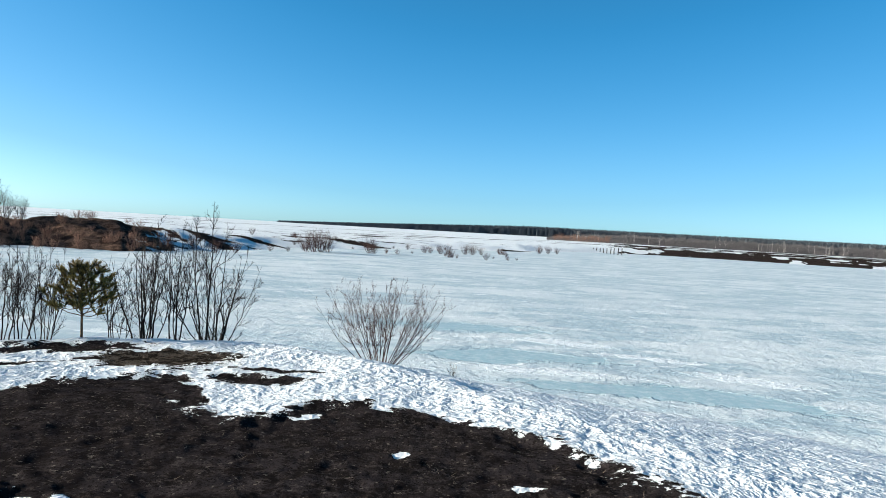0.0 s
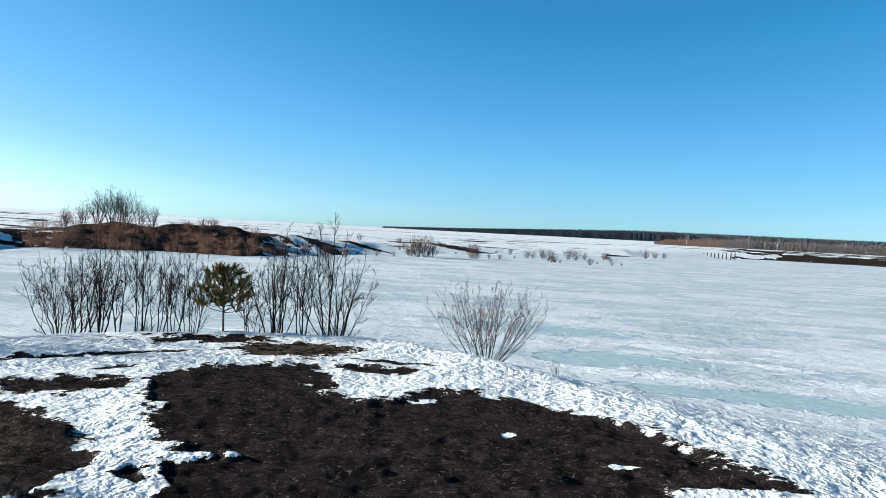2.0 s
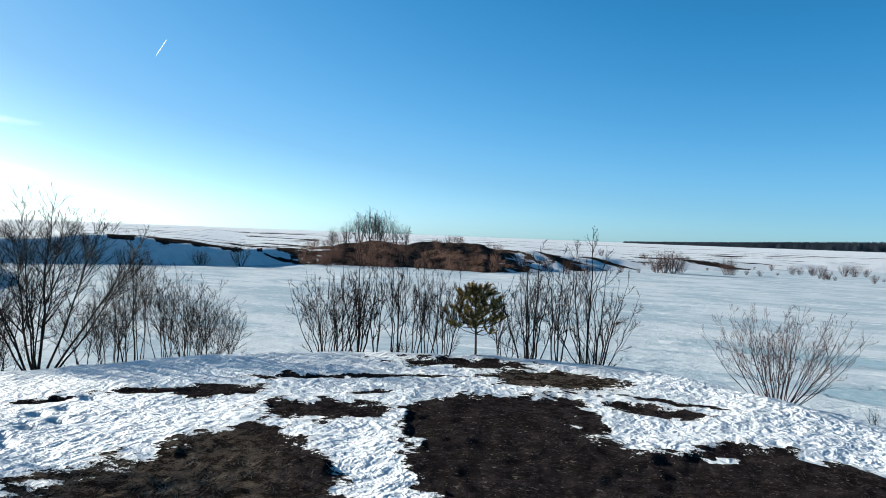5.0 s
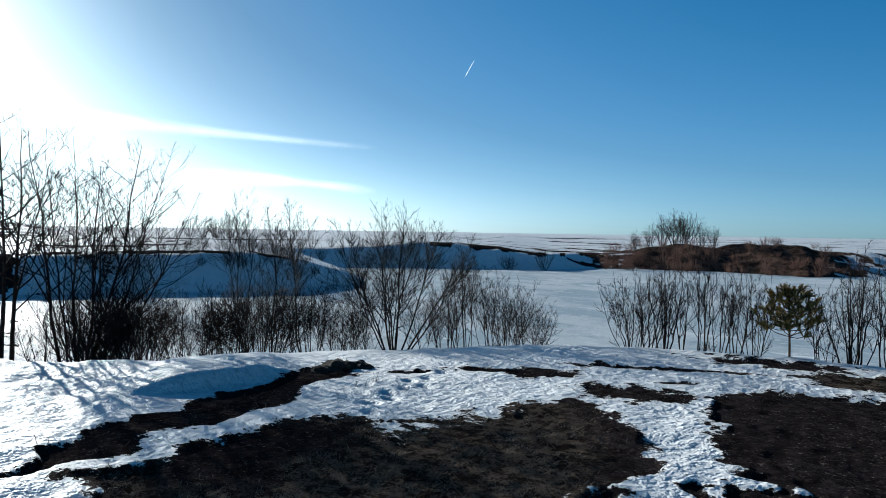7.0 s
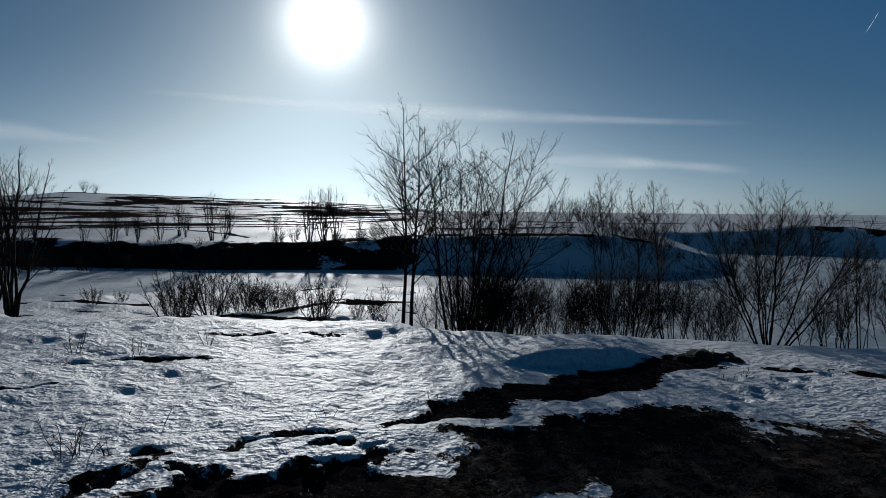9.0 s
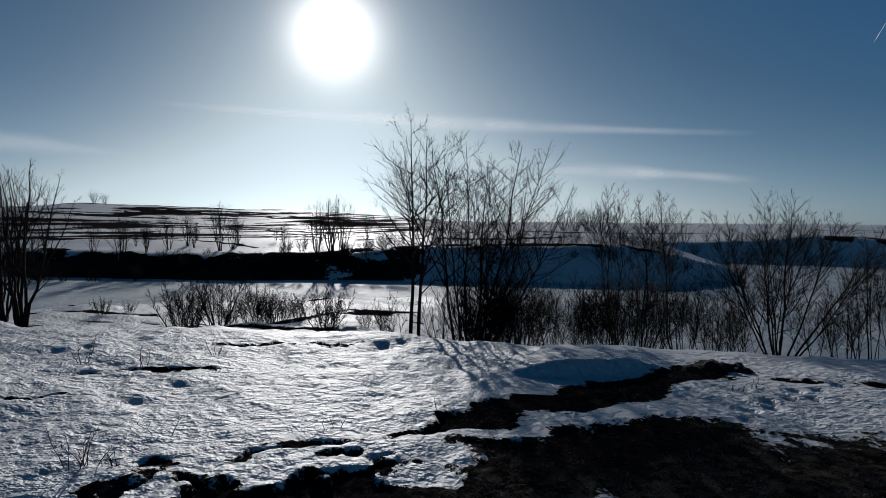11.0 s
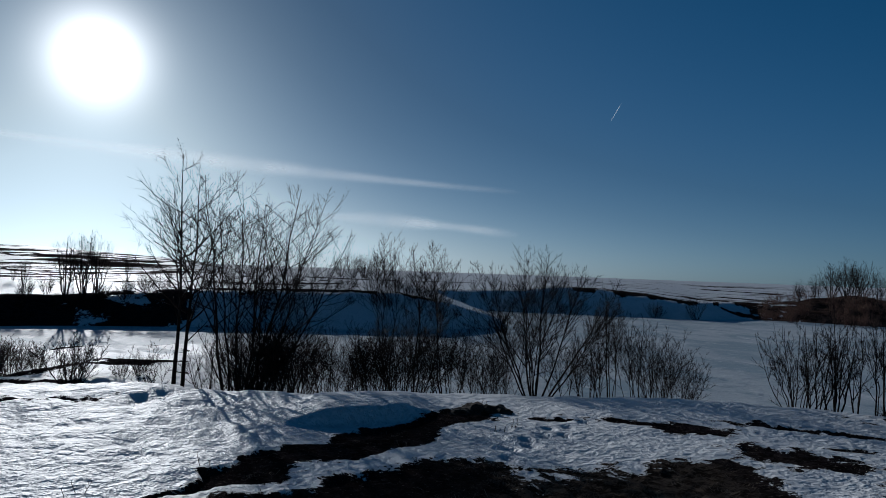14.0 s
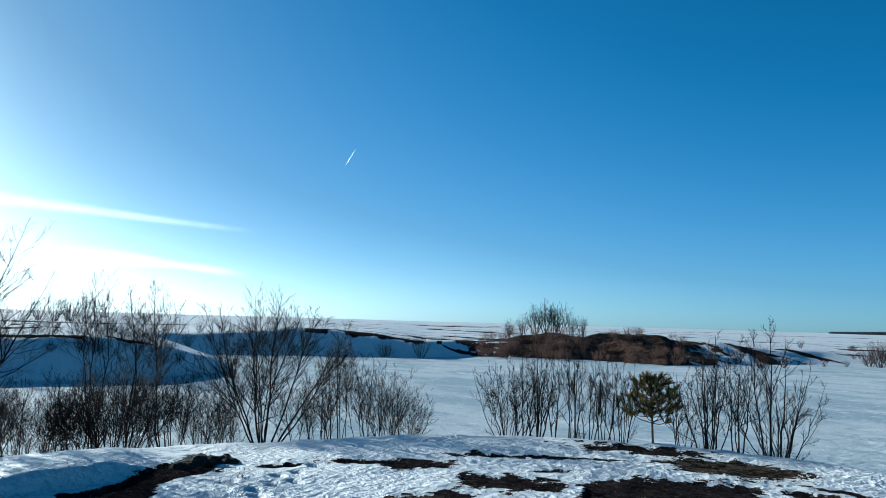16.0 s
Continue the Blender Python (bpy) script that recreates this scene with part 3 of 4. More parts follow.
def shrub(name, seed, tall, spread, stems, bark, twigs, density=1.0, thick=0.018, lean=(0, 0), bare_foot=0.2, wiggle=0.02, reach=1.0, fan=1.0, hair=1.25, knots=6, forks=2):
    """A many-stemmed leafless shrub or small tree: an Empty with its stems, which fork, and a crown of branches and twigs."""
    rng = random.Random(seed)
    thing = new(name)
    crown = ([], [])
    grow = max(1.0, tall / 2.4) ** 0.6

    def leafless(main, rr, h, first, count):
        """Branches with twigs all round the upper part of a stem."""
        turn = rng.uniform(0, 6.28)
        for i in range(count):
            f = first + (0.98 - first) * ((i + rng.random()) / count) ** 0.85
            p, d = along(main, f)
            turn += 2.4 + rng.uniform(-0.5, 0.5)
            u = d.orthogonal().normalized()
            side = math.cos(turn) * u + math.sin(turn) * d.cross(u)
            angle = radians(rng.uniform(28, 52)) * fan
            bl = reach * h * (0.27 * (1 - f) ** 0.6 + 0.055) * rng.uniform(0.6, 1.2)
            branch = bend(rng, p, d * math.cos(angle) + side * math.sin(angle), bl, 5, 0.08, 0.08)
            br = min(rr * (1.08 - f) * 0.55, bl * 0.013) + 0.001 * grow * hair
            tube(crown, branch, br, br * 0.3, 3)
            for j in range(knots):
                q, dd = along(branch, min(1.0, 0.12 + 0.88 * (j + rng.random()) / knots))
                sl = bl * (0.55 - 0.27 * j / knots) * rng.uniform(0.6, 1.15)
                sub = q + (dd * 0.8 + aside(rng, 0.7) * 0.6 + Vector((0, 0, 0.14))).normalized() * sl
                twig(crown, q, sub, 0.0020 * hair * grow)
                for m in range(3):
                    o = q.lerp(sub, rng.uniform(0.15, 0.95))
                    twig(crown, o, o + ((sub - q).normalized() * 0.8 + aside(rng, 0.7) * 0.65 + Vector((0, 0, 0.12))).normalized() * sl * rng.uniform(0.3, 0.65), 0.0014 * hair * grow)

    for s in range(stems):
        k = math.sqrt((s + 0.35) / stems)
        a = 2.4 * s + rng.uniform(-0.35, 0.35)
        out = spread * k * rng.uniform(0.75, 1.12)
        h = tall * (0.97 if s == 0 else (1 - 0.16 * k * k) * rng.uniform(0.86, 1.02))
        near = (0.02 + 0.07 * k) * spread ** 0.5
        foot = Vector((near * math.cos(a), near * math.sin(a), -0.14))
        tip = Vector((out * math.cos(a) + lean[0], out * math.sin(a) + lean[1], h))
        knee = foot + Vector((0.55 * (tip.x - foot.x), 0.55 * (tip.y - foot.y), rng.uniform(0.36, 0.5) * h))
        main = []
        drift = Vector((0, 0, 0))
        for i in range(11):
            f = i / 10
            main.append((1 - f) ** 2 * foot + 2 * f * (1 - f) * knee + f * f * tip + drift)
            drift += Vector((rng.gauss(0, 1), rng.gauss(0, 1), 0)) * wiggle * h * 0.45
        rr = thick * rng.uniform(0.6, 1.1) * (1.15 if s == 0 else 1)
        store = ([], [])
        tube(store, main, rr, rr * 0.13, 5)
        count = max(4, int(15 * density / (1 + 0.45 * forks)))
        leafless(main, rr, h, bare_foot, count)
        for i in range(forks):
            f = rng.uniform(max(0.22, bare_foot), 0.6)
            p, d = along(main, f)
            length = h * (1 - f) * rng.uniform(0.75, 0.98)
            side = Vector((rng.gauss(0, 1), rng.gauss(0, 1), 0)).normalized()
            fork = bend(rng, p, d + side * rng.uniform(0.3, 0.55) * fan, length, 7, 0.04, 0.05)
            fr = rr * (1 - f) * 0.75
            tube(store, fork, fr, fr * 0.2, 4)
            leafless(fork, fr, h * 0.8, 0.12, max(3, int(count * 0.6)))
        part_mesh("stem", store, bark, thing)
    part_mesh("crown", crown, twigs, thing, "fine leafless twigs")
    return thing


def stand_at(thing, az, r, label, category, group="", turn=0.0, scale=1.0):
    x, y = place(az, r)
    thing.matrix_basis = pose(x, y, height(x, y), 0, 0, turn) @ Matrix.Scale(scale, 4)
    return tagged(thing, label, category, group)


# near shrubs along the edge of the knoll: azimuth, distance, height, spread, stems, density, stem radius, share of bare foot
ALDER = "leafless dark alder shrub on the snowy bank"
for n, (az, r, tall, spread, stems, dens, thick, foot) in enumerate((
    (16.2, 12.0, 1.7, 0.95, 10, 0.75, 0.012, 0.12), (17.0, 12.1, 2.3, 0.2, 2, 1.1, 0.014, 0.4), (19.0, 12.2, 1.95, 0.3, 4, 0.8, 0.013, 0.3), (21.0, 12.3, 1.75, 0.6, 8, 0.7, 0.013, 0.2), (20.6, 12.4, 2.05, 0.15, 2, 0.9, 0.013, 0.4), (23.0, 12.5, 1.5, 0.35, 5, 0.7, 0.009, 0.2),
    (27.4, 12.5, 1.59, 0.55, 8, 0.7, 0.009, 0.25), (28.7, 12.4, 1.76, 0.35, 5, 0.75, 0.011, 0.3), (29.8, 12.4, 1.65, 0.25, 4, 0.75, 0.011, 0.3), (31.0, 12.4, 1.76, 0.3, 5, 0.75, 0.011, 0.3), (32.6, 12.4, 1.71, 0.25, 4, 0.75, 0.011, 0.3), (33.9, 12.4, 1.76, 0.35, 6, 0.8, 0.012, 0.3), (35.2, 12.4, 1.65, 0.45, 6, 0.75, 0.011, 0.25), (36.3, 12.5, 1.54, 0.85, 11, 0.7, 0.009, 0.2),
    (44.6, 16.2, 1.95, 1.01, 13, 0.9, 0.011, 0.35), (46.2, 16.2, 2.42, 0.94, 12, 0.9, 0.013, 0.4), (47.6, 16.2, 2.59, 0.61, 6, 0.9, 0.016, 0.45), (49.6, 16.2, 2.99, 0.61, 6, 1.0, 0.019, 0.45), (51.2, 16.2, 2.24, 0.74, 9, 0.9, 0.013, 0.4), (52.8, 16.2, 2.13, 0.81, 8, 0.9, 0.012, 0.4),
    (55.5, 13.9, 3.05, 1.9, 12, 2.1, 0.023, 0.3), (58.2, 17.0, 2.31, 1.01, 12, 0.9, 0.013, 0.35), (60.1, 17.0, 2.31, 1.01, 12, 0.9, 0.013, 0.35), (62.2, 17.0, 2.67, 0.94, 10, 1.0, 0.014, 0.4), (62.9, 17.0, 4.43, 0.61, 2, 1.5, 0.026, 0.65), (65.0, 17.0, 4.31, 0.54, 2, 1.5, 0.024, 0.65),
    (67.4, 17.0, 4.61, 0.81, 3, 1.5, 0.026, 0.6), (66.0, 17.0, 2.79, 1.49, 28, 1.3, 0.018, 0.35), (68.6, 17.0, 2.43, 1.08, 14, 0.9, 0.014, 0.35), (70.3, 17.0, 2.37, 1.08, 14, 0.9, 0.014, 0.35), (72.2, 17.0, 2.31, 1.08, 14, 0.9, 0.014, 0.35), (74.2, 17.0, 2.31, 1.08, 14, 0.9, 0.014, 0.35),
)):
    big = tall > (1.8 if r < 13 else 3.0)
    t = shrub("alder_shrub", 100 + n, tall, spread, stems, BARK, TWIG, dens * (0.95 if az < 40 else 1.15 if az < 57 else 1.4), thick * (1.3 if az < 40 else 1.0), bare_foot=foot, fan=0.95 if r < 13 else 1.05, hair=1.6)
    stand_at(t, az, r, "tall " + ALDER if big else ALDER, "shrub", "alders along the bank", turn=37 * n)

# tall trees behind the snow bank
for n, (az, r, tall, spread, stems, thick, lx, ly, dens) in enumerate((
    (84.1, 14.2, 4.7, 0.15, 1, 0.042, 0, -0.02, 2.88), (83.4, 14.3, 4.35, 0.15, 1, 0.038, 0, 0.2, 2.16), (80.1, 14.2, 4.55, 0.15, 1, 0.032, 0, -0.7, 2.28), (79.7, 14.0, 4.5, 0.15, 1, 0.032, 0, -0.4, 2.28),
    (79.3, 14.1, 4.45, 0.15, 1, 0.034, 0, -0.05, 2.28), (78.8, 14.0, 3.95, 0.15, 1, 0.03, 0, 0.4, 2.16), (78.6, 14.1, 4.35, 0.15, 1, 0.034, 0, 0.95, 2.64), (78.4, 14.0, 4.15, 0.15, 1, 0.032, 0, 1.45, 2.64),
    (78.1, 14.0, 3.45, 0.15, 1, 0.026, 0, 1.9, 2.4), (78.0, 13.9, 2.9, 0.35, 5, 0.016, 0, 0.8, 1.1), (78.9, 13.7, 1.75, 1.0, 18, 0.018, 0, 0, 1.4), (77.6, 13.7, 1.7, 0.9, 16, 0.016, 0, 0, 1.4),
    (76.2, 13.7, 1.6, 0.8, 14, 0.014, 0, 0, 1.4), (81.4, 13.9, 1.2, 0.9, 7, 0.012, 0, 0, 1.0), (85.6, 14.4, 1.1, 0.7, 6, 0.01, 0, 0, 1.0), (75.0, 13.7, 1.6, 0.8, 14, 0.013, 0, 0, 1.4),
)):
    high = tall > 3.0
    t = shrub("alder_tree" if high else "alder_thicket", 300 + n, tall, spread, stems, BARK, TWIG, dens, thick, lean=(lx, ly), bare_foot=0.3 if high else 0.12, fan=1.25 if high else 1.0, wiggle=0.012 if high else 0.02, reach=1.25 if high else 1.1, hair=1.45, forks=3 if high else 1)
    stand_at(t, az, r, "tall leafless many-stemmed tree behind the snow bank" if high else "low dense leafless thicket at the foot of tall trees", "tree" if high else "shrub", "tall trees" if high else "thickets under the trees")

t = shrub("willow_bush", 400, 1.5, 1.25, 36, WILLOW, WILLOW, 0.5, 0.008, bare_foot=0.3, fan=0.85, hair=1.1, forks=1)
stand_at(t, 3.8, 12.0, "sparse reddish leafless willow bush on the lake shore", "bush")


# young pine on the rim
def pine(seed, tall):
    rng = random.Random(seed)
    thing = new("young_pine")
    trunk = ([], [])
    spine = bend(rng, Vector((0, 0, -0.1)), Vector((0, 0, 1)), tall * 0.95, 8, 0.03, 0.05)
    tube(trunk, spine, 0.022, 0.008, 6)
    part_mesh("trunk", trunk, PINEBARK, thing)
    limbs, needles = ([], []), ([], [])

    def tuft(p, d, size):
        d = d.normalized()
        for _ in range(54):
            f = rng.random()
            o = p + d * size * (f - 0.6)
            side = Vector((rng.gauss(0, 1), rng.gauss(0, 1), rng.gauss(0, 1))).normalized()
            way = (d * 0.75 + side * 0.55).normalized() * size * rng.uniform(0.45, 0.75)
            w = way.cross(side).normalized() * 0.0042
            b = len(needles[0])
            for q in (o - w, o + w, o + way + w * 0.4, o + way - w * 0.4):
                needles[0].append((q.x, q.y, q.z))
            needles[1].append((b, b + 1, b + 2, b + 3))

    for i in range(40):
        f = (i + 0.5) / 40
        z, wide = tall * (0.40 + 0.52 * f), tall * 0.37 * math.sin(math.pi * (0.24 + 0.70 * f))
        a = 2.4 * i + rng.uniform(-0.3, 0.3)
        wide *= rng.uniform(0.7, 1.12)
        root = Vector((0, 0, z - tall * rng.uniform(0.06, 0.14)))
        end = Vector((wide * math.cos(a), wide * math.sin(a), z + rng.uniform(-0.03, 0.05)))
        knee = root.lerp(end, 0.5) - Vector((0, 0, 0.03))
        tube(limbs, [root, knee, end], 0.009, 0.004, 4)
        out = (end - root).normalized()
        tuft(end, out * 0.5 + Vector((0, 0, 0.8)), 0.13)
        for j in range(4):
            m = knee.lerp(end, rng.uniform(0.1, 1.0))
            d2 = out * rng.uniform(0.2, 0.9) + aside(rng, 0.2) * 0.7 + Vector((0, 0, rng.uniform(0.2, 0.8)))
            tip = m + d2.normalized() * tall * rng.uniform(0.05, 0.11)
            tube(limbs, [m, tip], 0.004, 0.003, 3)
            tuft(tip, d2, 0.11)
    for f in (0.84, 0.92, 1.0):
        for _ in range(3):
            tuft(along(spine, min(f, 0.999))[0] + Vector((0, 0, 0.03)), Vector((rng.gauss(0, 0.3), rng.gauss(0, 0.3), 1)), 0.12)
    part_mesh("branchwork", limbs, PINEBARK, thing)
    part_mesh("needles", needles, NEEDLE, thing, "yellow-green needle tufts")
    return thing


stand_at(pine(500, 1.22), 25.0, 12.0, "small young pine with yellow-green needles on the bank", "pine tree")


# shrubs and trees of the middle distance and the far shore
def scatter(name, makers, spots, label, category, group):
    """Copies of a few built plants at (azimuth, distance, height)."""
    used = [False] * len(makers)
    for k, (az, r, tall) in enumerate(spots):
        j = k % len(makers)
        ob, built = makers[j]
        x, y = place(az, r)
        m = pose(x, y, height(x, y) - 0.05, 0, 0, 73 * k) @ Matrix.Scale(tall / built, 4)
        if used[j]:
            t = copy_thing(ob, m)
            t.scale = (tall / built,) * 3
        else:
            ob.matrix_basis, used[j], t = m, True, ob
        tagged(t, label, category, group)


def kit(name, seeds, tall, spread, stems, bark, twig, density, thick, **more):
    return [(shrub(name, sd, tall, spread, stems, bark, twig, density, thick, **more), tall) for sd in seeds]


scatter("terrace_shrub", kit("terrace_shrub", (601, 602, 603), 1.2, 0.85, 13, BARK, TWIG, 1.1, 0.016, hair=1.8, forks=1),
        [(102.0, 21.5, 1.6), (101.2, 22.5, 1.3), (99.2, 21.8, 1.9), (98.3, 22.4, 0.8), (96.9, 23, 1.25), (96.2, 23.6, 1.35), (95.5, 23.2, 1.1), (94.7, 23, 1.2), (94.0, 23.8, 1.0), (93.1, 23.5, 0.9), (90.9, 20.5, 1.45), (90.3, 20.9, 0.9), (87.6, 21, 0.7), (107.5, 26, 0.7), (105.6, 27, 0.5), (86.3, 22, 0.6)],
        "low leafless shrub standing in snow on the terrace", "shrub", "shrubs on the terrace")
scatter("bluff_tree", kit("bluff_tree", (611, 612), 4.2, 1.0, 6, BARK, TWIG, 1.2, 0.05, fan=1.1),
        [(91.6, 46, 4.0), (90.4, 46.5, 4.2), (89.6, 47, 3.8), (106.2, 49, 3.3), (102.8, 52, 2.9), (99.1, 50, 3.6), (98.2, 51, 2.6), (112.6, 24, 5.2), (113.6, 25, 4.8), (104.4, 53, 2.0), (101.0, 53, 1.9)] + [(85.5 + 2.05 * k + 0.45 * ((k * 7) % 5 - 2), 50 + (k * 5) % 9, 1.3 + 0.35 * ((k * 3) % 5)) for k in range(15)],
        "leafless tree at the foot of the snowy bluff", "tree", "trees by the bluff")
scatter("ridge_shrub", kit("ridge_shrub", (621, 622, 623), 2.4, 1.5, 12, BARK, TWIG, 0.8, 0.026, fan=1.1),
        [(71.6, 140, 5.0), (70.6, 140, 5.6), (69.6, 141, 5.6), (68.6, 141, 4.8), (107.9, 175, 3.2), (107.2, 176, 2.6), (51.9, 73, 1.3), (46.4, 71, 1.8), (46.0, 71, 1.5), (43.3, 71, 2.5)] + [(53.5 + 0.8 * k, 72.5 + (k * 7) % 5, 1.3 + 0.2 * ((k * 5) % 4)) for k in range(13)],
        "dark leafless shrub on the snowy ridge across the ice", "shrub", "shrubs on the ridge")
scatter("mound_tree", kit("mound_tree", (631, 632), 4.2, 1.7, 8, BARK, TWIG, 1.2, 0.05, fan=1.1, hair=2.0),
        [(33.3, 92, 4.9), (32.3, 93, 4.8), (34.2, 92, 4.3), (31.3, 94, 3.6), (35.1, 92, 3.2), (30.4, 94, 2.9), (36.2, 90, 2.8), (32.8, 95, 4.6)],
        "round leafless tree behind the brown mound", "tree", "trees on the mound")
rng = random.Random(5)
scatter("bluff_shrub", kit("bluff_shrub", (671, 672), 1.4, 0.9, 9, BARK, TWIG, 0.9, 0.02, fan=1.1, hair=2.0),
        [(az, 44.2 + rng.random() * 3.2 + 0.03 * abs(az - 84), rng.uniform(0.7, 1.5)) for az in (rng.uniform(62, 76) if k % 4 == 0 else rng.uniform(76, 113) for k in range(56))],
        "dark leafless brush on the shaded face of the bluff", "shrub", "brush on the bluff")
rng = random.Random(7)
scatter("mound_shrub", kit("mound_shrub", (641, 642, 643), 1.8, 1.2, 9, REED, REED, 1.1, 0.025, hair=2.4),
        [(rng.uniform(31, 39.5), rng.uniform(75, 88), rng.uniform(0.8, 1.7)) for _ in range(48)] + [(rng.uniform(21.5, 31), rng.uniform(74, 88), rng.uniform(0.6, 1.5)) for _ in range(60)],
        "reddish-brown leafless scrub on the far mound", "shrub", "scrub on the mound")
scatter("shore_shrub", kit("shore_shrub", (651, 652, 653), 2.0, 1.1, 14, WILLOW, WILLOW, 0.9, 0.025),
        [(10.4, 93, 2.7), (9.8, 93, 3.3), (9.2, 93, 3.2), (8.7, 94, 2.4), (5.4, 98, 2.6), (5.0, 98, 1.8), (0.9, 112, 1.5), (-0.4, 112, 1.8), (-1.0, 112, 1.7), (-2.4, 116, 2.0), (-3.0, 117, 2.1), (-3.7, 118, 1.5), (-5.2, 125, 1.4), (-8.4, 150, 2.2), (-9.1, 152, 1.9), (-9.8, 156, 1.7), (15.8, 80, 1.6), (17.3, 78, 1.8), (20.8, 79, 2.4), (19.0, 82, 1.9), (13.2, 88, 0.9), (11.8, 90, 0.8)] + [(rng.uniform(-7, 15), rng.uniform(94, 128), rng.uniform(0.5, 1.5)) for _ in range(30)],
        "pale reddish leafless bush on the far lake shore", "bush", "bushes on the far shore")

scatter("lake_scrub", kit("lake_scrub", (681, 682), 5.0, 3.0, 9, REED, REED, 1.2, 0.08, fan=1.1, hair=2.5),
        [(-9.6 - 0.32 * k, 425 + (k * 37) % 40, 4.0 + 0.5 * ((k * 3) % 4)) for k in range(14)],
        "rounded brown leafless scrub beyond the frozen lake", "shrub", "scrub by the far wood")

# birch wood on the right
rng = random.Random(11)
birches = kit("birch", (661, 662, 663, 664), 8.0, 1.0, 2, BIRCH, WOODS, 1.6, 0.07)
scatter("birch", birches, [(-10.5 - 25 * rng.random(), rng.uniform(445, 540), rng.uniform(5.0, 8.5)) for k in range(75)],
        "leafless white-barked birch in the far wood", "tree", "birches of the far wood")
thicket = ([], [])
spots = [(az, *place(az, rng.uniform(455, 560))) for az in (-9.0 - 33 * rng.random() for _ in range(14000))]
for (az, x, y), z in zip(spots, heights([q[1:] for q in spots], terrain)):
    h = rng.uniform(4.4, 6.0) * min(1.0, 0.35 + (-9.0 - az) / 7) * (0.9 + 0.2 * math.sin(az * 2.7 + math.sin(az * 7)) ** 2)
    tube(thicket, [Vector((x, y, z - 0.2)), Vector((x + rng.gauss(0, 0.4), y + rng.gauss(0, 0.4), z + h))], rng.uniform(0.07, 0.2), 0.03, 3)
wood = new("far_thicket", mesh_of("far_thicket", thicket, WOODS))
tagged(wood, "dense grey-brown leafless wood beyond the far shore", "wood", kind="stuff")

# forest ridge on the horizon
forest = ([], [])
spots = [(az, *place(az, rng.uniform(1650, 2500))) for az in (12.8 - 60 * rng.random() ** 0.9 for _ in range(10000))]
for (az, x, y), z in zip(spots, heights([q[1:] for q in spots], terrain)):
    h = rng.uniform(19, 24) * min(1, 0.2 + (12.8 - az) / 26)
    w = rng.uniform(2.5, 4.5)
    b = len(forest[0])
    forest[0].extend([(x - w, y - w, z - 1), (x + w, y - w, z - 1), (x + w, y + w, z - 1), (x - w, y + w, z - 1), (x + rng.gauss(0, 1), y, z + h), (x - w * 0.7, y, z + h * 0.7), (x + w * 0.7, y, z + h * 0.75)])
    forest[1].extend([(b, b + 1, b + 4), (b + 1, b + 2, b + 4), (b + 2, b + 3, b + 4), (b + 3, b, b + 4), (b, b + 1, b + 6, b + 5)])
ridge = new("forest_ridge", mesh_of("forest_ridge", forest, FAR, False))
tagged(ridge, "dark conifer forest along the horizon, painted blue-grey for haze", "forest", kind="stuff")

# broken jetty
jetty = new("old_jetty")
x0, y0 = place(-11.6, 232)
x1, y1 = place(-14.9, 188)
jetty.location = (x0, y0, LAKE)
for k in range(13):
    f = (k / 12) ** 0.9
    h = 0.8 + 1.0 * f + rng.uniform(-0.1, 0.1)
    post = ([], [])
    p = Vector(((x1 - x0) * f, (y1 - y0) * f, -0.3))
    tube(post, [p, p + Vector((rng.gauss(0, 0.05), 0, h * 0.5 + 0.3)), p + Vector((rng.gauss(0, 0.1), 0, h + 0.3))], 0.15, 0.12, 7)
    b = len(post[0])
    post[1].append(tuple(range(b - 7, b)))
    part_mesh("post", post, TIMBER, jetty)
tagged(jetty, "row of weathered timber jetty posts standing in the ice", "jetty")


# weeds, clods and grass close by
def weed(seed, tall, stalks):
    rng = random.Random(seed)
    thing = new("dry_weed")
    for _ in range(stalks):
        st = ([], [])
        a = rng.uniform(0, 6.28)
        pts = bend(rng, Vector((0.05 * math.cos(a), 0.05 * math.sin(a), -0.04)), Vector((0.35 * math.cos(a), 0.35 * math.sin(a), 1)), tall * rng.uniform(0.5, 1), 5, 0.12, 0)
        tube(st, pts, 0.004, 0.0015, 4)
        for _ in range(5):
            p = rng.choice(pts[2:])
            tube(st, bend(rng, p, Vector((rng.gauss(0, 1), rng.gauss(0, 1), 0.9)), tall * 0.16, 2, 0.2, 0), 0.002, 0.001, 3)
        part_mesh("stalk", st, DRYGRASS, thing)
    return thing


for n, (az, r, tall, stalks) in enumerate(((109.4, 5.25, 0.34, 6), (108.2, 5.3, 0.30, 5), (106.4, 5.2, 0.22, 3), (103.2, 5.75, 0.28, 2), (90.4, 5.6, 0.20, 3), (81.5, 6.1, 0.15, 2), (57.3, 8.2, 0.18, 5), (58.2, 8.0, 0.14, 4), (104.6, 9.0, 0.35, 5), (108.7, 9.4, 0.4, 6), (99.5, 9.6, 0.3, 4), (30.6, 11.6, 0.30, 14), (-2.0, 12.2, 0.35, 8), (59.4, 9.2, 0.22, 8), (60.3, 9.4, 0.2, 8), (65.8, 7.1, 0.12, 4), (16.0, 11.8, 0.32, 16), (17.2, 11.9, 0.26, 12), (19.1, 12.0, 0.26, 12), (21.2, 12.1, 0.28, 14), (14.8, 11.8, 0.24, 10), (34.0, 12.1, 0.22, 10))):
    stand_at(weed(700 + n, tall, stalks), az, r, "dry brown weed stalks poking out of the snow", "weed", "dry weeds", turn=40 * n)


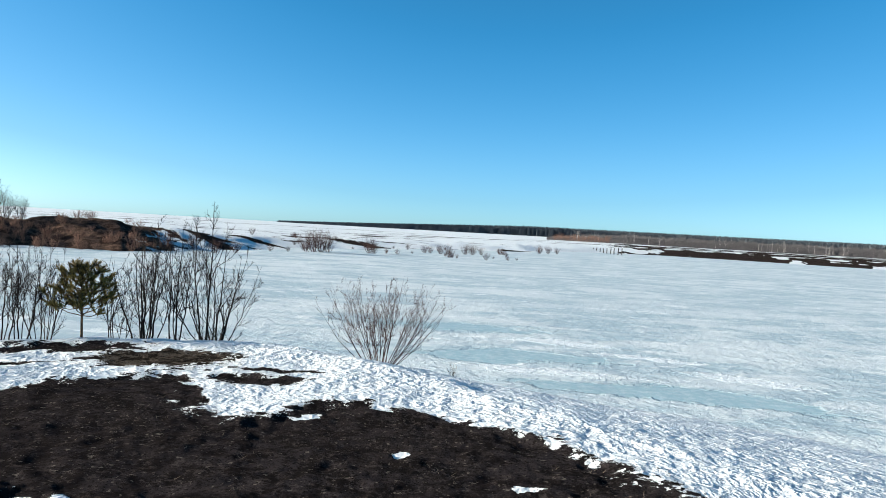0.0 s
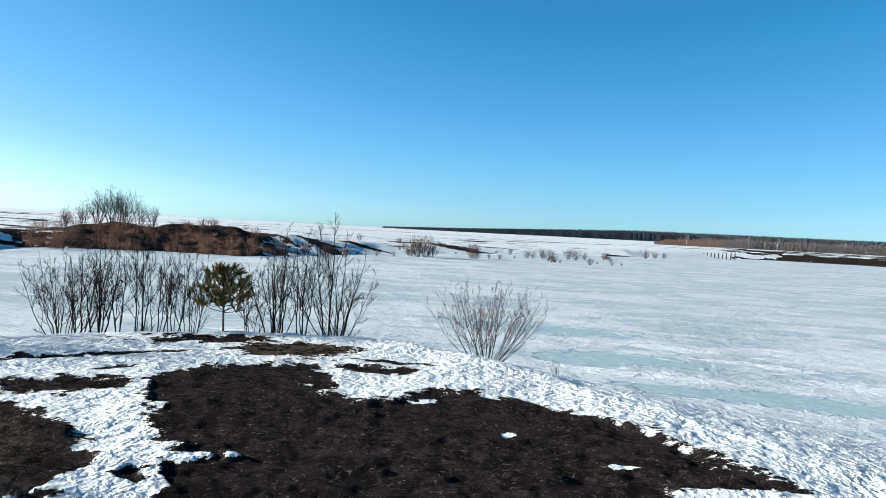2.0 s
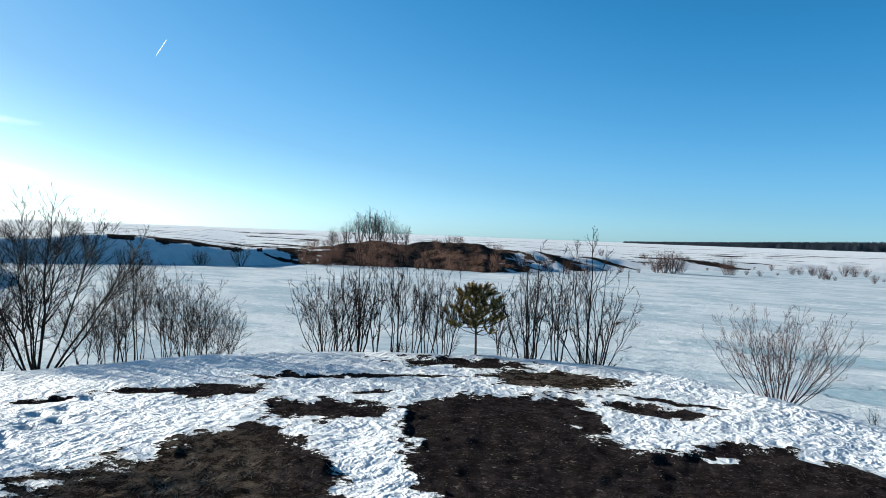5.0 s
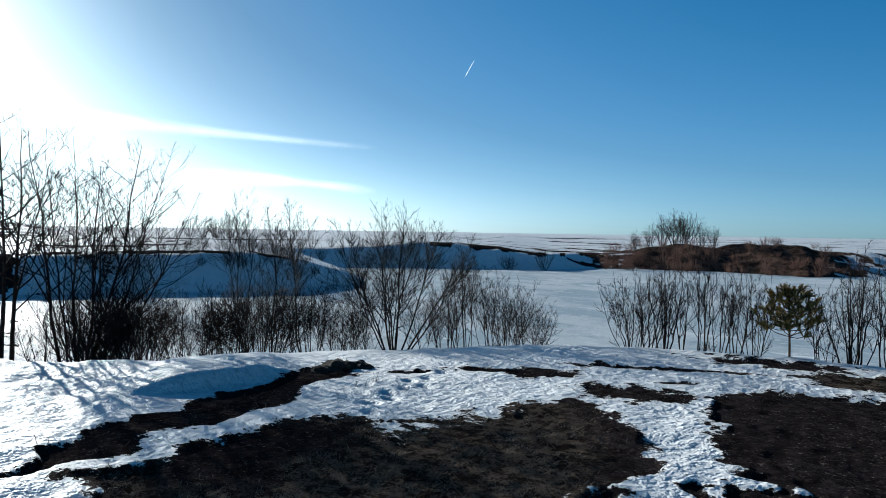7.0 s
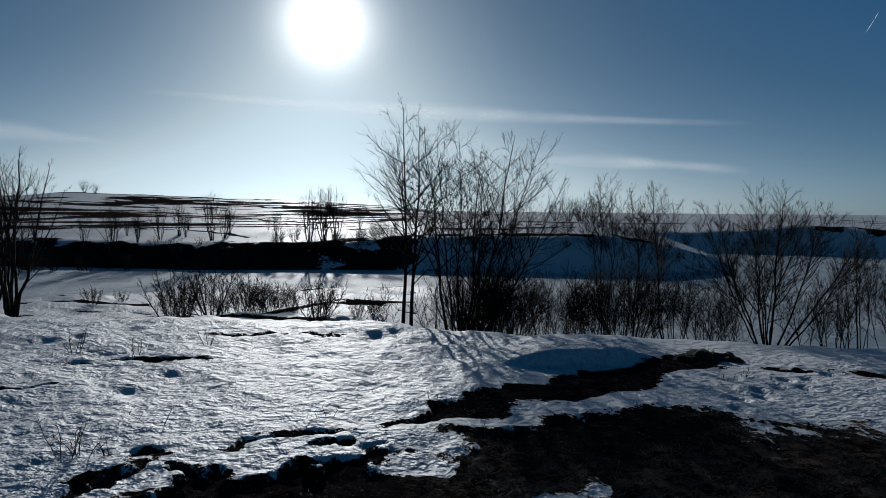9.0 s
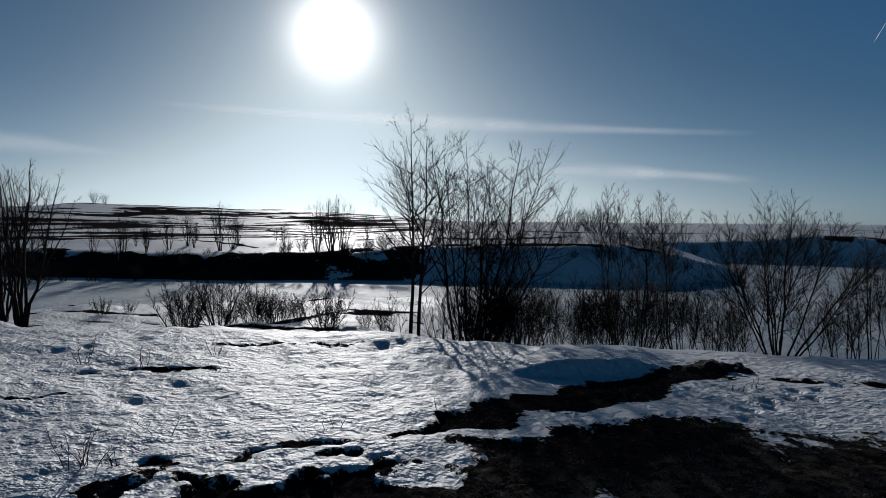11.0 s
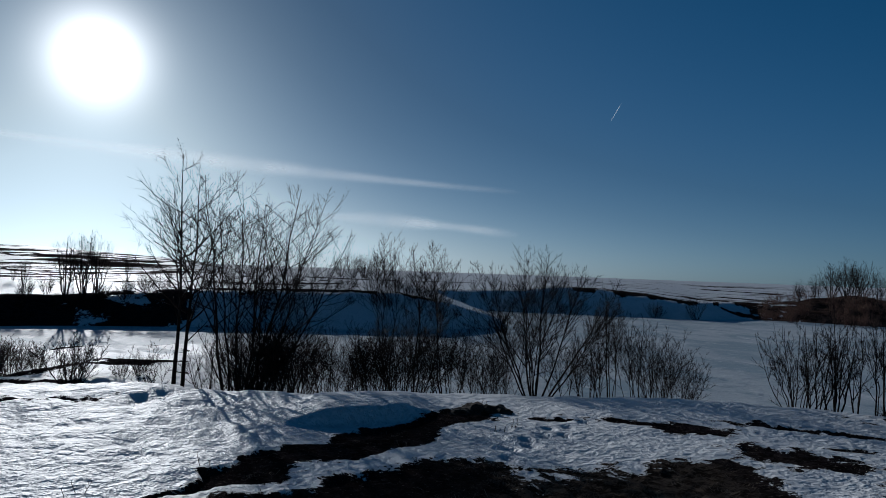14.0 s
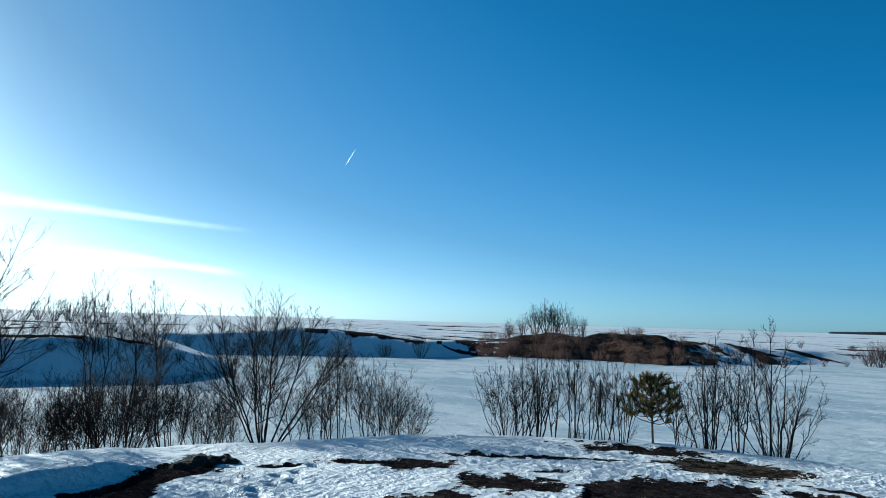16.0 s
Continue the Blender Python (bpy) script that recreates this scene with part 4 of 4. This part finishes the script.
def clod(seed, size):
    """A lumpy heap of dark soil."""
    bm = bmesh.new()
    bmesh.ops.create_icosphere(bm, subdivisions=3, radius=1)
    for v in bm.verts:
        k = 1 + 0.5 * (noise.fractal(v.co * 1.7 + Vector((seed, 0, 0)), 0.8, 2.0, 4))
        v.co = Vector((v.co.x * size[0] * k, v.co.y * size[1] * k, v.co.z * size[2] * k))
    me = bpy.data.meshes.new("earth_clod")
    bm.to_mesh(me)
    bm.free()
    me.materials.append(SOIL)
    return new("earth_clod", me)


SOIL = plain_material("dark_soil", (0.018, 0.014, 0.012), (0.06, 0.042, 0.03), 14, 0.95, 0.6, 0.03)
for n, (az, r, sx, sy, sz) in enumerate(((59.7, 9.3, 0.26, 0.2, 0.13), (58.4, 9.35, 0.2, 0.16, 0.08), (61.2, 9.2, 0.16, 0.14, 0.07))):
    stand_at(clod(n * 7.0, (sx, sy, sz)), az, r, "dark clod of bare earth on the melting snow", "earth clod", "earth clods", turn=25 * n)

rng = random.Random(21)
grass = ([], [])
spots = np.array([(az, *place(az, 3.4 + 6.8 * rng.random() ** 0.8)) for az in (rng.uniform(-24, 100) if k % 5 < 2 else rng.uniform(36, 92) for k in range(20000))])
cover, dryness = bare_cover(spots[:, 1], spots[:, 2])
tufts = wave(spots[:, 1] * 6.0, spots[:, 2] * 6.0, 17)
for (az, x, y), b, d, z, tuft_here in zip(spots, cover, dryness, snowed(spots[:, 1], spots[:, 2]), tufts):
    if b < 0.55 or rng.random() > 0.06 + 0.8 * d or tuft_here < 0.45:
        continue
    for _ in range(12):
        p = Vector((x + rng.gauss(0, 0.05), y + rng.gauss(0, 0.05), z - 0.01))
        a, l = rng.uniform(0, 6.28), rng.uniform(0.025, 0.055 + 0.025 * d)
        way = Vector((math.cos(a), math.sin(a), rng.uniform(0.05, 0.6))).normalized() * l
        w = Vector((-math.sin(a), math.cos(a), 0)) * rng.uniform(0.002, 0.0045)
        k = len(grass[0])
        for q in (p - w, p + w, p + way + w * 0.3, p + way - w * 0.3):
            grass[0].append((q.x, q.y, q.z))
        grass[1].append((k, k + 1, k + 2, k + 3))
turf = new("matted_grass", mesh_of("matted_grass", grass, DRYGRASS, False))
tagged(turf, "matted dry grass blades on the bare soil", "grass", kind="stuff")

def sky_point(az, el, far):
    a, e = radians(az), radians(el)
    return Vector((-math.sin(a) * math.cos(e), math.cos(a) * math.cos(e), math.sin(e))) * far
# the sun, its overexposed glare and wide halo painted as emission fading outwards
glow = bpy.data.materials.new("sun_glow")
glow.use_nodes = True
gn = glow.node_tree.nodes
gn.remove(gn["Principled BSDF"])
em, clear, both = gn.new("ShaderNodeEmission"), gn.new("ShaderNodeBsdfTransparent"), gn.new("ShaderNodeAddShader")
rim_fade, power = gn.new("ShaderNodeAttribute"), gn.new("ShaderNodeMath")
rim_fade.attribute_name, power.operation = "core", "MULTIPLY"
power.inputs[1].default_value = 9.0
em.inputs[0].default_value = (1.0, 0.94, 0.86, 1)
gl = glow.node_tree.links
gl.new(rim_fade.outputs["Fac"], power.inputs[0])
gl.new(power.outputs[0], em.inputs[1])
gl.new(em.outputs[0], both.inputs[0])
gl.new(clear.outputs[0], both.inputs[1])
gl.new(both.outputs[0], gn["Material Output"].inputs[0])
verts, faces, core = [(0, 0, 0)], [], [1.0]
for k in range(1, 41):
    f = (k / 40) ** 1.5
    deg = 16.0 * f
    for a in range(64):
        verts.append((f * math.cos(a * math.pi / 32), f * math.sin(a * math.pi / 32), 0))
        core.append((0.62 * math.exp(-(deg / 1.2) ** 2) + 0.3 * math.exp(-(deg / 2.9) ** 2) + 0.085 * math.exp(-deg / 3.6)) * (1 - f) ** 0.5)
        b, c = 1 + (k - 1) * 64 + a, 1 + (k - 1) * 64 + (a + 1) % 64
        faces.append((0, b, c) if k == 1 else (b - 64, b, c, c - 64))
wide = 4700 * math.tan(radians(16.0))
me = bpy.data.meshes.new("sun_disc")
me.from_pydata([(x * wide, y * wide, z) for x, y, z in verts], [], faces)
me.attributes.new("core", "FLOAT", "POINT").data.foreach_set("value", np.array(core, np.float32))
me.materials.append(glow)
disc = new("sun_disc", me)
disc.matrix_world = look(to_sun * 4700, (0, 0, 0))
tagged(disc, "white low sun with its glare and halo painted round it", "sun", kind="structure")

# thin cirrus low over the sun
cm = bpy.data.materials.new("cirrus")
cm.use_nodes = True
cn, cl = cm.node_tree.nodes, cm.node_tree.links
cn.remove(cn["Principled BSDF"])
thin, lit, veil = cn.new("ShaderNodeBsdfTransparent"), cn.new("ShaderNodeBsdfTranslucent"), cn.new("ShaderNodeMixShader")
lit.inputs[0].default_value = (0.95, 0.95, 0.95, 1)
cloudy, fade, spread_out = cn.new("ShaderNodeTexNoise"), cn.new("ShaderNodeAttribute"), cn.new("ShaderNodeMath")
cloudy.inputs["Scale"].default_value, cloudy.inputs["Detail"].default_value = 0.004, 5
fade.attribute_name = "veil"
spread_out.operation = "MULTIPLY"
cl.new(cn.new("ShaderNodeNewGeometry").outputs["Position"], cloudy.inputs["Vector"])
cl.new(cloudy.outputs["Fac"], spread_out.inputs[0])
cl.new(fade.outputs["Fac"], spread_out.inputs[1])
cl.new(spread_out.outputs[0], veil.inputs[0])
cl.new(thin.outputs[0], veil.inputs[1])
cl.new(lit.outputs[0], veil.inputs[2])
cl.new(veil.outputs[0], cn["Material Output"].inputs[0])


def veil_cloud(name, label, kind_of, az0, el0, az1, el1, wide, dense, wobble):
    """A long thin veil of cloud, densest along its middle."""
    n, k = 40, 8
    verts, faces, alpha = [], [], []
    for i in range(n + 1):
        f = i / n
        for j in range(k + 1):
            g = j / k - 0.5
            w = wide * (0.5 + math.sin(math.pi * f) ** 0.5) * (1 + 0.3 * math.sin(9 * f + az0))
            q = sky_point(az0 + (az1 - az0) * f, el0 + (el1 - el0) * f + g * w + wobble * math.sin(3.1 * f), 4350)
            verts.append(q)
            alpha.append(dense * math.sin(math.pi * f) ** 0.8 * math.cos(math.pi * g) ** 2)
    for i in range(n):
        for j in range(k):
            b = i * (k + 1) + j
            faces.append((b, b + 1, b + k + 2, b + k + 1))
    me = bpy.data.meshes.new(name)
    me.from_pydata(verts, [], faces)
    me.attributes.new("veil", "FLOAT", "POINT").data.foreach_set("value", np.array(alpha, np.float32))
    me.materials.append(cm)
    ob = new(name, me)
    tagged(ob, label, kind_of, kind="structure")


for c in ((104, 8.7, 57, 6.7, 0.9, 0.5), (74, 4.2, 57, 3.2, 0.9, 0.6), (122, 5.2, 106, 4.8, 1.0, 0.35)):
    veil_cloud("cirrus_cloud", "thin white streak of cirrus cloud in a hazy sky", "cloud", *c, 0.25)
veil_cloud("vapour_trail", "short white vapour trail in the blue sky", "vapour trail", 50.1, 12.4, 49.3, 13.8, 0.06, 2.6, 0.0)
